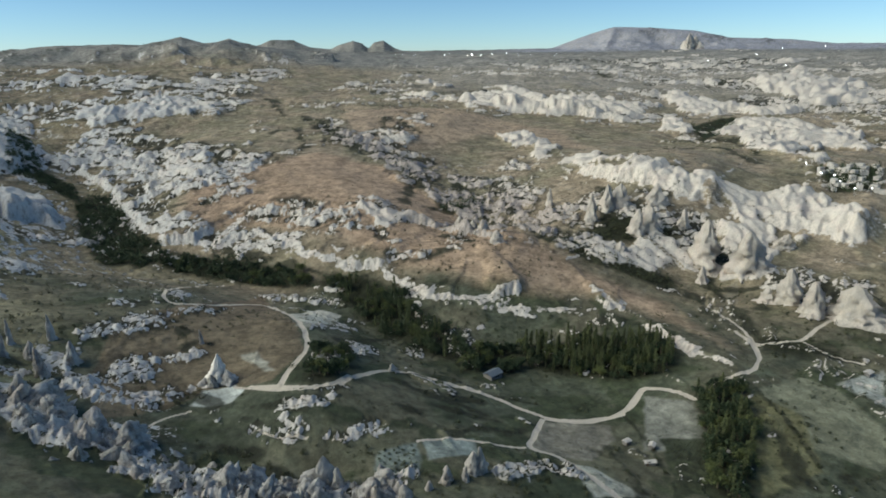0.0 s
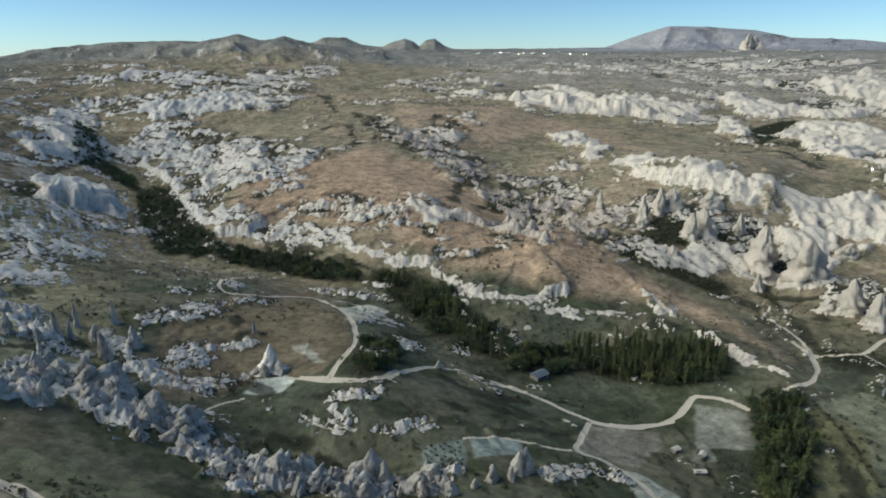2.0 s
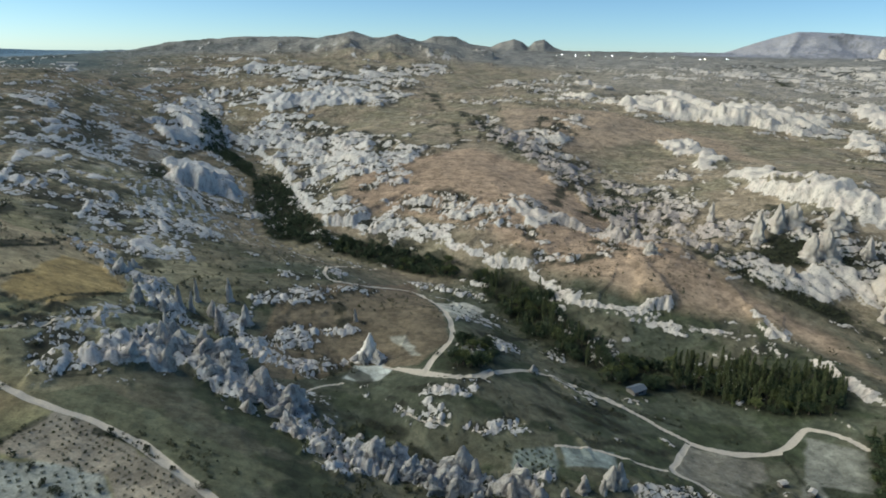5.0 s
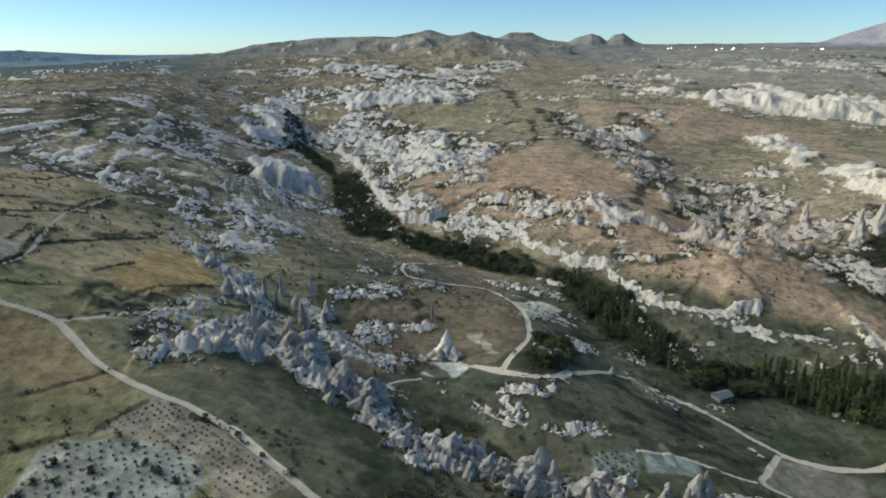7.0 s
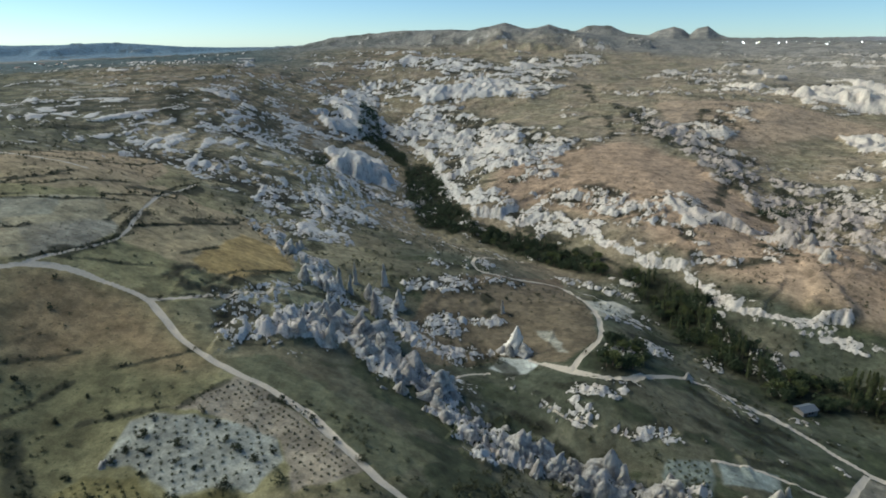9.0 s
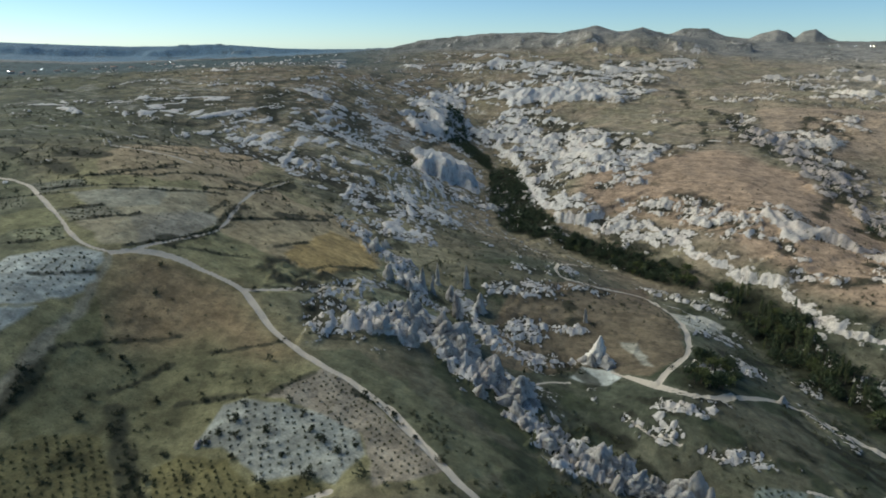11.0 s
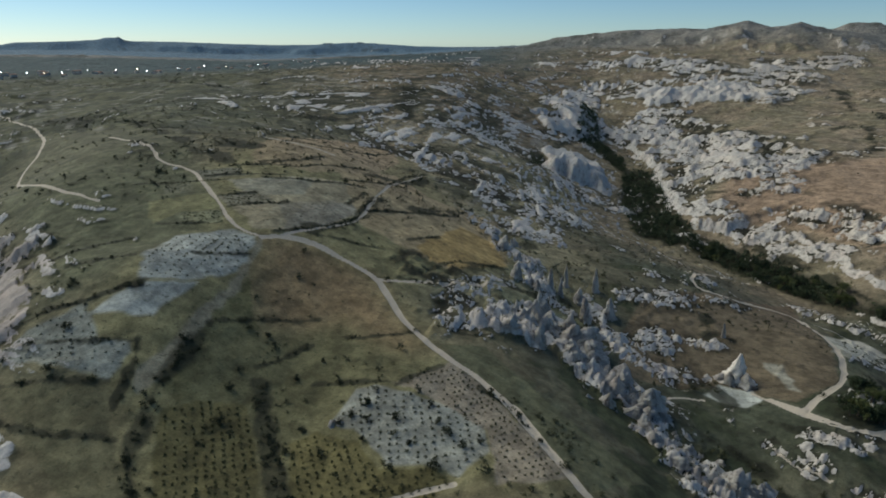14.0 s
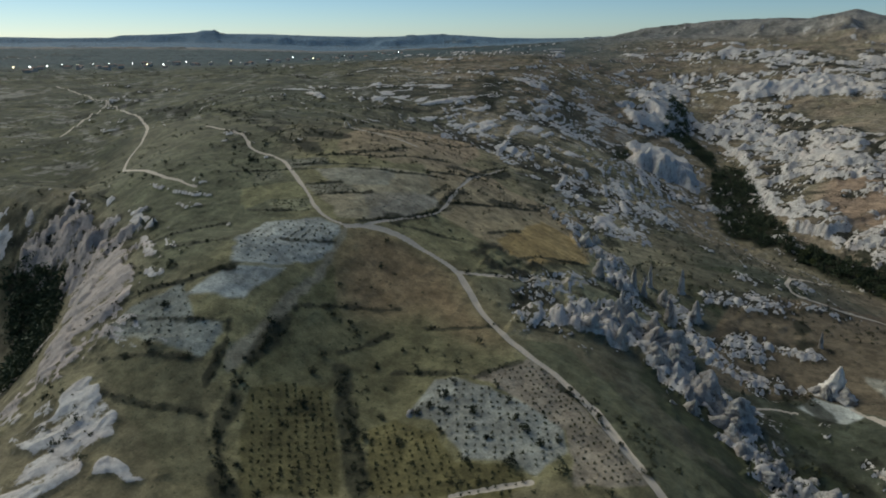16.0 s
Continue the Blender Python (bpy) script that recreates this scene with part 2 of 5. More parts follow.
def crests(x, y, size, seed=0, octaves=3):
    """Sharp crests between hollows, 0 to about 1."""
    total, weight = 0.0, 0.55
    for k in range(octaves):
        c, s = math.cos(0.9 * k + seed), math.sin(0.9 * k + seed)
        total = total + weight * (1 - np.abs(grain(c * x - s * y, s * x + c * y, size / 2 ** k, seed + 37 * k))) ** 2
        weight *= 0.5
    return total


def soft(v, lo, hi):
    v = np.clip((v - lo) / (hi - lo), 0, 1)
    return v * v * (3 - 2 * v)


def line_distance(x, y, line):
    """The distance to a broken line, the signed side, and the share of the way along it."""
    best, side, along = np.full(len(x), 1e9), np.zeros(len(x)), np.zeros(len(x))
    n = len(line) - 1
    for k, ((ax, ay), (bx, by)) in enumerate(zip(line, line[1:])):
        dx, dy = bx - ax, by - ay
        s = np.clip(((x - ax) * dx + (y - ay) * dy) / (dx * dx + dy * dy + 1e-9), 0, 1)
        d = np.hypot(x - ax - s * dx, y - ay - s * dy)
        near = d < best
        best = np.where(near, d, best)
        side = np.where(near, np.sign(dx * (y - ay) - dy * (x - ax)), side)
        along = np.where(near, (k + s) / n, along)
    return best, side, along


def area_depth(x, y, ring):
    """How far inside a closed outline a place lies; negative outside."""
    inside = np.zeros(len(x), bool)
    for (ax, ay), (bx, by) in zip(ring, ring[1:] + ring[:1]):
        cut = ((ay > y) != (by > y)) & (x < (bx - ax) * (y - ay) / (by - ay + 1e-12) + ax)
        inside ^= cut
    d = line_distance(x, y, ring + ring[:1])[0]
    return np.where(inside, d, -d)


def near_box(x, y, line, reach):
    p = np.array(line)
    (lx, ly), (hx, hy) = p.min(0) - reach, p.max(0) + reach
    return np.nonzero((x > lx) & (x < hx) & (y > ly) & (y < hy))[0]


def run_off(x, y, gx, gy, size, seed):
    """Sharp spurs and gullies that run down the slope, 0 to 1."""
    total = 0.0
    for scale, weight in ((1.6, 0.42), (0.7, 0.33), (0.33, 0.25)):
        s = size * scale
        streak = np.mean([grain(x + o * s * gx, y + o * s * gy, s, seed + int(100 * scale)) for o in (-2.1, -1.4, -0.7, 0.0, 0.7, 1.4, 2.1)], 0)
        total = total + weight * (1 - np.minimum(1, 2.0 * np.abs(streak)))
    return total


TRACKS, ROCKS, CLIFFS, SLOPES = [], [], [], []


def track(name, width, line):
    for _ in range(2):  # round the corners
        p = np.array(line)
        cut = np.stack([0.75 * p[:-1] + 0.25 * p[1:], 0.25 * p[:-1] + 0.75 * p[1:]], 1).reshape(-1, 2)
        line = [tuple(q) for q in np.concatenate([p[:1], cut[1:-1], p[-1:]])]
    TRACKS.append((width, line))


def rocks(name, radius, height, size, line):
    ROCKS.append((radius, height, size, line))


def slope(name, ring):
    SLOPES.append(ring)


def cliff(name, height, back, line):
    CLIFFS.append((height, back, line))


# tracks and paths: width and the places they pass
track('main_track', 3.8, [(-44.7, 151.6), (-54.9, 161.2), (-67, 173.3), (-80.2, 181.7), (-93.7, 187.3), (-106.1, 193.3), (-118.9, 203.1), (-132, 216), (-140, 223), (-154, 224), (-168, 225), (-176, 222), (-183, 216), (-187, 210)])
track('upper_track', 2.3, [(-186, 211), (-193, 209), (-206, 213), (-221, 226), (-250, 247), (-269, 261), (-281, 261), (-295, 264), (-311, 278), (-335, 287), (-369, 299)])
track('main_track_south', 3.8, [(-4.2, 111.8), (-17.4, 128), (-29.6, 138.2), (-39.5, 144.7), (-51.6, 158.3), (-65.4, 172.8)])
track('field_branch', 2.2, [(-68.8, 130.3), (-76.6, 123.2), (-84.4, 116.4)])
track('side_track', 2.4, [(-139, 222), (-126, 233), (-111, 250), (-99, 277)])
track('hill_path', 2, [(-183, 216), (-173, 247), (-171, 267), (-179, 292), (-192, 340), (-209, 426)])
track('west_track', 2.4, [(-273, 205), (-322, 212), (-384, 243), (-399, 258), (-410, 278), (-453, 318), (-561, 384), (-666, 428), (-832, 502), (-939, 537)])
track('west_path', 2.2, [(-666, 428), (-594, 355), (-544, 301)])
track('north_track', 4, [(-274, 331), (-259, 334), (-247, 342), (-233, 345)])
track('loop_track', 3.4, [(23, 479), (-3, 471), (-17, 405), (-12, 384), (6, 391), (40, 424), (52, 402), (55, 348), (54, 303), (37, 271), (30, 256)])
track('valley_track', 3.8, [(19, 266), (30, 256), (43.9, 245), (59, 254), (81, 274), (94, 280), (112, 267), (129, 254), (140, 233), (148, 222), (165, 217), (184, 216)])
track('turn_track', 4, [(146, 224), (156, 218), (170, 215), (188, 218), (203, 227), (209, 231), (218, 224), (222, 210)])
track('south_track', 3.6, [(143, 223), (129.1, 206.8), (119, 196.7), (130.5, 189.1), (132.3, 172.2), (134.2, 155.9)])
track('orchard_track', 2.2, [(119, 196.7), (106.4, 197.9), (89.7, 205.3), (74.4, 203.3)])
track('bank_path', 1.8, [(63, 261), (43.8, 242.8), (31, 251), (18, 266), (13, 272)])
track('east_track', 3.2, [(240, 214), (253, 214), (268, 215), (285, 226), (301, 244), (307, 264)])
track('far_track', 3.0, [(302, 243), (317, 240), (328, 234), (352, 242), (380, 248), (395, 251)])
track('far_branch', 2.2, [(328, 234), (326, 218), (330, 204), (333, 200)])
track('ford_track', 2.4, [(302, 243), (319, 276), (323, 298)])
track('shelf_path', 1.6, [(-30.5, 232.8), (-17, 252), (-6, 257)])
track('spur_path', 1.6, [(17.6, 228.5), (23.4, 219.9), (33.8, 215.2)])
track('valley_path', 2.6, [(352, 404), (359, 383), (359, 364)])

VINEYARD_PALE = [(-111.6, 139), (-112, 156), (-106.7, 159.5), (-100.4, 159.2), (-90.1, 160.1), (-77.9, 162.3), (-71, 158.3), (-64.3, 146.2), (-69.1, 133.2), (-76.3, 135.1), (-88, 129.5), (-96.9, 136.2), (-103.6, 139.6)]
VINEYARD_BROWN = [(-102, 162.3), (-90.3, 184.2), (-79.9, 180.7), (-64.4, 167.6), (-41, 146.5), (-48, 140), (-58, 134.5), (-68.3, 155.4), (-89, 161.9)]
VINEYARD_WEST = [(-195.3, 153.6), (-208, 168), (-213, 190), (-200, 207), (-188, 209), (-182, 193), (-179, 184), (-186.2, 163.4)]
BARE_STRIP = [(-198.1, 133.4), (-194.9, 149.8), (-182.8, 167.1), (-180.9, 143.5)]
VINEYARD_EDGE = [(-208.3, 108.4), (-211.1, 121.5), (-201.6, 136.5), (-189.1, 128.9), (-185.4, 126.6), (-177, 131.8), (-174.2, 127.8), (-172.5, 116.8)]
VINEYARD_LOW = [(-153.8, 117.4), (-149.6, 127.1), (-138.5, 135), (-122.2, 119.3), (-108.6, 101.8), (-127.7, 86.9), (-141.9, 101.8)]
VINEYARD_SOUTH = [(-118.7, 128), (-113.6, 135.3), (-99.9, 134.9), (-88.9, 127.9), (-75.7, 133.7), (-69.1, 131.3), (-71.8, 122.8), (-102.8, 105.7)]
GOLD_FIELD = [(-141, 267), (-145, 339), (-129, 339), (-106, 307), (-118, 267), (-130, 259)]
TAN_FIELD = [(-231, 258), (-192, 310), (-174, 270), (-174, 248), (-185, 219), (-194, 214), (-215, 227)]
WEST_FIELDS = [(-460, 330), (-330, 320), (-262, 262), (-225, 225), (-208, 200), (-205, 150), (-215, 130), (-262, 165), (-330, 190), (-400, 230)]
TAN_MID = [(-213, 317), (-209, 382), (-177, 365), (-138, 388), (-107, 311), (-120, 260), (-143, 261), (-167, 260)]
TAN_SLOPE = [(-264, 309), (-287, 436), (-268, 503), (-234, 439), (-203, 336), (-215, 292), (-244, 279)]
RED_SHELF = [(-40, 345), (48, 445), (52, 328), (49, 295), (28, 265), (14, 270), (-5, 269), (-37, 249), (-46, 278)]
PAD = [(-6, 262), (0, 276), (13, 273), (17, 266), (10, 256), (3, 257)]
SAND_ARC = [(18, 305), (27, 302), (32, 275), (28, 279), (22, 296)]
SAND_FORK = [(56, 349), (70, 381), (77, 379), (63, 345)]
PARKING = [(143, 223), (150, 218), (172, 210), (164, 197), (141.9, 183.5), (130.5, 189.1), (120.3, 196.7)]
PALE_YARD = [(204, 224), (220, 208), (209, 188), (192, 177), (171, 185)]
GARDEN = [(186, 191), (202, 183), (192, 169), (174.8, 176.2)]
ORCHARD = [(57.1, 200.5), (74, 202.1), (68.6, 185.2), (61.3, 180), (52.4, 187.6)]
ORCHARD_PALE = [(75.5, 203.1), (99.1, 203.8), (95.4, 191.1), (73.7, 189.7)]
EAST_FIELD = [(254, 201), (287, 202), (294, 187), (285, 156), (254, 136), (237, 161)]
PALE_FIELD = [(298, 190), (336, 191), (300, 166)]
HILL_BROWN = [(10, 767), (171, 820), (240, 731), (247, 522), (263, 379), (300, 316), (278, 241), (279, 292), (260, 339), (222, 352), (186, 374), (145, 435), (119, 504), (74, 571), (4, 621)]
HILL_TOP = [(288, 1158), (486, 1155), (592, 921), (530, 711), (465, 919), (296, 824), (240, 851)]
VALLEY_GREEN = [(252, 202), (256, 176), (229, 145), (191.9, 142.3), (227, 179)]
LOWER_FIELD = [(-172.4, 155.2), (-135, 189.1), (-106.6, 181.7), (-75.4, 170.7), (-82.9, 162.2), (-103.6, 163), (-114.2, 144.5), (-107.7, 125.2), (-142.3, 116.6)]
VINES_TOP = [(-265, 259), (-247, 271), (-235, 263), (-251, 248)]
VINES_ROAD = [(-229, 233), (-218, 248), (-204, 242), (-216, 226)]
VINES_FORK = [(-198, 178), (-200, 202), (-189, 209), (-185, 193)]
VINES_SPARSE = [(-185, 221), (-193, 250), (-182, 281), (-174, 270), (-176, 242)]
VINES_MID = [(-231, 209), (-216, 220), (-207, 211), (-219, 202)]
VINES_FAR = [(-263, 235), (-254, 244), (-243, 233), (-252, 225)]
VINES_BROWN = [(-201, 241), (-188, 272), (-178, 260), (-186, 227)]
OLIVE_UP = [(-253, 215), (-234, 235), (-217, 221), (-230, 211), (-234, 197)]
GREY_UP = [(-238, 253), (-209, 283), (-199, 262), (-214, 241)]
OLIVE_FAR = [(-260, 307), (-262, 365), (-244, 357), (-237, 291)]
FORK_CLEARING = [(55, 374), (76, 399), (90, 388), (76, 358), (59, 328), (52, 332)]
SOUTH_CLEARING = [(130.7, 183.3), (139, 177.8), (145, 157.9), (147, 154), (123.7, 157), (127.5, 169.2)]
ORANGE_MID = [(-186, 211), (-173, 223), (-153, 222), (-140, 222), (-127, 209.5), (-113.6, 197.1), (-101.8, 190.1), (-106.5, 169.2), (-126, 154.4), (-141.5, 150.7), (-157.3, 165.6), (-173, 183)]
OLIVE_LEFT = [(-166.5, 126), (-169.8, 150.5), (-175, 186), (-157.3, 165.6), (-140.2, 148.3), (-143.6, 135.9), (-152, 122.5)]
LANE = [(-188, 209), (-186, 210), (-178, 192), (-172.3, 172.4), (-169.1, 155.5), (-164.3, 136.1), (-161.3, 125.3), (-162.8, 117.5), (-168.8, 123.5), (-169.6, 136.7), (-172.9, 154.1), (-175.6, 172.1), (-181, 191)]
PLOUGHED = [(-136.7, 79.7), (-159.3, 109.5), (-193.6, 123.4), (-223, 183), (-267, 260), (-266, 308), (-251, 474), (-130, 336), (-104, 295), (-132, 219), (-102.1, 191.8), (-61.9, 168.1), (-34.9, 146.5)]
GRASS_SOUTH = [(-198.4, 101.3), (-171.9, 115.1), (-158.5, 104.5), (-134.2, 86.8), (-142.9, 79.9), (-170.6, 90)]
GRASS_TRACK = [(-102.1, 191.8), (-85.4, 205.3), (-51.2, 182.5), (-22.4, 166.3), (-36.1, 145.1), (-61.9, 168.1)]
POPLAR_GROVE = [(181, 307), (225, 291), (255, 261), (232, 233), (203, 250), (181, 269), (169, 282)]
HUT_TREES = [(142, 310), (173, 310), (169, 282), (157, 276), (131, 285)]
BANK_TREES = [(87, 450), (118, 436), (135, 408), (140, 356), (148, 324), (133, 296), (113, 324), (103, 384)]
GORGE_TREES = [(-109, 836), (-70, 824), (-41, 656), (-13, 570), (-34, 549), (-63, 558), (-90, 668)]
GORGE_FAR = [(-215, 1097), (-223, 1287), (-169, 1013), (-117, 897), (-106, 811), (-161, 912), (-190, 938)]
BANK_LOW = [(-22, 575), (39, 530), (83, 468), (85, 441), (34, 483), (-18, 541)]
ORCHARD_ROW = [(227, 213), (247, 204), (228, 178), (187.5, 143.7), (173.2, 148), (205, 186)]
BUSH_HOLLOW = [(43, 272), (54, 290), (70, 295), (67, 273), (50, 250), (42, 250)]
RAVINE_TREES = [(-357, 152), (-340, 159), (-300, 151), (-284, 134), (-243, 104), (-247, 93)]
NOSE_CAVE = [(-209, 724), (-200, 767), (-181, 717), (-181, 634)]
SIDE_GULLY = [(-389, 766), (-406, 845), (-357, 755), (-326, 657), (-343, 675)]
FAR_HOLLOW = [(849, 889), (1021, 945), (948, 862), (750, 747)]
CONE_HOLLOW = [(239, 584), (285, 588), (283, 558), (239, 557)]
VILLAGE_GROVE = [(640, 477), (714, 451), (621, 388), (587, 416)]
PILLAR_HOLLOW = [(300, 425), (330, 440), (350, 452), (388, 445), (395, 405), (365, 398), (335, 408)]
VALLEY_HOLLOW = [(272, 425), (300, 415), (312, 380), (340, 355), (322, 330), (300, 365), (280, 390)]
TRACK_SCRUB = [(313, 250), (335, 225), (311, 213), (298, 232)]

rocks('gully_upper', 11, 8, 8, [(-134, 359), (-114, 348), (-93, 310), (-79, 285)])
rocks('gully_middle', 12.5, 9, 7, [(-81.4, 228.2), (-77, 256), (-65, 254), (-53.4, 237.3), (-41.3, 229.6)])
rocks('gully_lower', 12, 8, 6, [(-40.7, 223.9), (-29.5, 218.9), (-18.6, 211), (-10.2, 194.9), (3.4, 189.8)])
rocks('gully_south', 9, 8, 5.5, [(3.4, 189.8), (14.4, 182.4), (28.1, 182.6), (41.2, 180.2), (56.9, 180.7)])
rocks('spur', 5.5, 3, 4, [(30.2, 235.8), (41.7, 233.9), (56.1, 243.5)])
rocks('spur_low', 4.5, 3, 3.5, [(17.8, 230.4), (33.5, 213.8), (60.9, 215.9)])
rocks('south_knoll', 7, 4, 4, [(100.4, 175.5), (114.9, 181.2), (125.9, 178.2)])
rocks('shelf_rocks', 11, 4, 5, [(-66, 317), (-45, 284), (-18, 309), (0, 316)])
rocks('shelf_white', 5, 3, 4, [(-21, 306), (-11, 311), (0, 314)])
rocks('shelf_back', 10, 4, 6, [(-44, 343), (-19, 357), (13, 390)])
rocks('bank_rocks', 9, 4, 6, [(46, 443), (68, 423), (88, 404)])
rocks('bank_knoll', 7, 4, 5, [(53, 277), (83, 312)])
rocks('shelf_edge', 8, 3, 5, [(-51, 287), (-28, 266), (-10, 274)])
rocks('slope_west', 40, 3, 8, [(-277, 506), (-215, 474), (-166, 445), (-136, 431), (-117, 466)])
rocks('slope_nose', 28, 4, 12, [(-280, 680), (-248, 699), (-213, 720)])
rocks('nose_foot', 24, 9, 12, [(-124, 626), (-105, 642), (-92, 632)])
rocks('gorge_west', 45, 16, 22, [(-221, 973), (-188, 921), (-232, 1073), (-286, 1541)])
rocks('gorge_east', 55, 16, 20, [(-186, 1102), (-131, 1108), (-56, 976), (5, 777)])
rocks('slope_mid', 60, 12, 18, [(-87, 1202), (-3, 1020), (69, 931), (77, 746)])
rocks('slope_low', 20, 7, 10, [(-48, 726), (3, 599), (47, 558), (77, 530)])
rocks('badland', 36, 13, 15, [(271, 821), (270, 714), (264, 614), (274, 553), (270, 466), (291, 429)])
rocks('badland_head', 26, 10, 14, [(215, 1018), (245, 927), (259, 835), (308, 881)])
rocks('badland_east', 26, 10, 13, [(318, 687), (330, 623), (314, 534), (313, 472)])
rocks('hill_knobs', 12, 6, 8, [(46, 681), (74, 681), (104, 682)])
rocks('hill_knobs_low', 14, 6, 8, [(50, 619), (75, 607), (95, 572), (109, 543)])
rocks('hill_rim', 10, 5, 7, [(149, 448), (170, 430), (192, 436), (235, 497)])
rocks('ridge_spur', 16, 7, 10, [(389, 821), (401, 759), (400, 681)])
rocks('plain_band', 40, 9, 22, [(348, 1617), (473, 1758), (485, 1501)])
rocks('plain_band_b', 45, 9, 24, [(1181, 2245), (1265, 2057), (1334, 1815)])
rocks('badland_top', 40, 11, 18, [(235, 888), (294, 916), (410, 1077)])
rocks('hill_patch', 22, 7, 12, [(134, 560), (167, 562), (182, 541)])
rocks('hill_scar', 15, 6, 10, [(107, 667), (112, 579), (127, 535)])
rocks('cones_east', 30, 7, 14, [(356, 472), (393, 447), (403, 400)])
rocks('cones_foot', 26, 6, 12, [(400, 377), (412, 347), (405, 305), (409, 253)])
rocks('band_north', 60, 14, 32, [(623, 1816), (654, 1480), (676, 1232), (767, 1132), (837, 1022)])
rocks('band_north_b', 70, 14, 36, [(1135, 1326), (1086, 1085), (1265, 1111), (1291, 837)])
rocks('east_rise', 110, 18, 38, [(1512, 1412), (1551, 1174), (1534, 1002)])
rocks('east_slope', 80, 16, 30, [(797, 711), (932, 723), (924, 590)])
rocks('north_grey', 120, 16, 40, [(-289, 1864), (-118, 1923), (47, 1595), (304, 2030)])
rocks('north_slope', 90, 14, 32, [(-196, 1452), (-44, 1355), (90, 1380)])
rocks('castle_slope', 160, 24, 60, [(1752, 2234), (1766, 1921), (2159, 1892)])
rocks('ravine_head', 15, 10, 8, [(-345, 172), (-310, 163), (-280, 158), (-262, 150)])
rocks('ravine_back', 13, 4, 10, [(-375, 167), (-353, 169), (-331, 170), (-300, 162)])
rocks('path_rocks', 10, 3, 5, [(-139, 256), (-124, 243), (-108, 265), (-106, 223.4), (-93.1, 228)])
slope('ravine_slope', [(-175.9, 52.6), (-187.4, 63.7), (-196.9, 74.9), (-192.5, 82.4), (-190.3, 89.9), (-179.2, 92), (-168.7, 90), (-161.3, 82.6), (-163.5, 70.4), (-164.3, 59.6)])
slope('ravine_edge', [(-244, 114), (-248, 126), (-274, 144), (-268, 154), (-253, 154), (-235, 139), (-222, 122), (-215.7, 111), (-217.3, 104.3), (-208.2, 91.2), (-208.4, 83), (-220.5, 87.3), (-226.3, 99.9)])
slope('ravine_slope_low', [(-157.2, 66.3), (-159.9, 75.4), (-153.2, 78.4), (-142.9, 79.9), (-139.3, 77.8)])
slope('ridge_slope', [(459, 590), (458, 533), (470, 489), (484, 466), (524, 447), (554, 428), (579, 380), (500, 321), (472, 313), (481, 339), (493, 381), (451, 366), (441, 386), (437, 408), (461, 441), (435, 449), (426, 470), (419, 501)])
slope('ridge_crest', [(468, 926), (507, 913), (526, 891), (498, 795), (490, 712), (450, 704), (451, 740), (479, 827), (469, 878)])
slope('ridge_knee', [(428, 657), (455, 673), (479, 649), (460, 586), (434, 567), (424, 603)])
slope('east_face', [(1362, 1256), (1817, 1574), (1992, 1617), (1840, 1278), (1279, 876), (1283, 986), (1410, 1180)])
slope('east_shoulder', [(1169, 1312), (1142, 1143), (1139, 1015), (1209, 928), (1094, 933), (988, 985), (993, 1101)])
slope('east_bank', [(907, 863), (1114, 951), (1076, 822), (1196, 816), (763, 512), (804, 608), (624, 494), (699, 598), (822, 791)])
slope('east_foot', [(826, 957), (896, 961), (863, 883), (757, 790), (766, 851)])
slope('band_white', [(749, 1997), (731, 1755), (636, 1361), (779, 1528), (796, 1383), (722, 1161), (846, 1265), (836, 1144), (880, 1108), (981, 1140), (801, 989), (726, 1008), (665, 1067), (589, 1107), (535, 1170), (561, 1382)])
slope('spur_white', [(433, 411), (451, 366), (424, 330), (399, 320), (374, 342), (406, 385)])
slope('slope_slab', [(-140, 1442), (-46, 1469), (94, 1552), (122, 1355), (53, 1279), (-35, 1309), (-110, 1288)])
slope('hill_bluff_b', [(138, 564), (157, 573), (176, 548), (192, 529), (208, 515), (170, 499), (155, 514), (146, 536), (125, 516)])
slope('gully_slab', [(-77, 247), (-75, 280), (-60, 252), (-68.8, 237.5)])
slope('nose_slope', [(-206, 806), (-198, 850), (-178, 838), (-147, 830), (-125, 803), (-108, 717), (-128, 704), (-151, 693), (-174, 689)])
slope('gorge_bank', [(-242, 1003), (-273, 1348), (-256, 1459), (-239, 1318), (-212, 1028), (-198, 948), (-203, 893), (-226, 909)])
slope('valley_flat', [(296, 404), (334, 414), (377, 401), (367, 364), (319, 356), (292, 378)])
# smooth grass between the outcrops
MEADOWS = (
    [(69, 735), (159, 821), (203, 812), (226, 715), (172, 600), (116, 610), (75, 638)],
    [(147, 428), (193, 429), (226, 402), (251, 373), (263, 363), (226, 346), (197, 363), (153, 396)],
    [(411, 1123), (460, 1031), (589, 1067), (664, 968), (739, 889), (604, 645), (459, 549), (522, 798), (529, 976), (412, 990)],
    [(362, 938), (487, 998), (454, 819), (392, 734), (349, 779), (307, 840)],
    [(184, 1136), (325, 1286), (388, 1150), (378, 1031), (262, 1121)],
    [(497, 485), (593, 490), (547, 449), (482, 443)],
    [(535, 2647), (776, 2426), (730, 2042), (342, 1575), (249, 1688)],
    [(-48, 1189), (51, 1210), (139, 1266), (149, 1174), (88, 903), (25, 1087)],
    [(89, 911), (203, 1033), (158, 850), (91, 860)],
    [(292, 348), (318, 361), (292, 309), (274, 247), (269, 269), (273, 310)],
    [(-206, 824), (-183, 894), (-143, 849), (-126, 740), (-152, 722)],
    [(553, 1432), (628, 1410), (1114, 1463), (1150, 1249), (1298, 1537), (891, 1832), (689, 1927)])
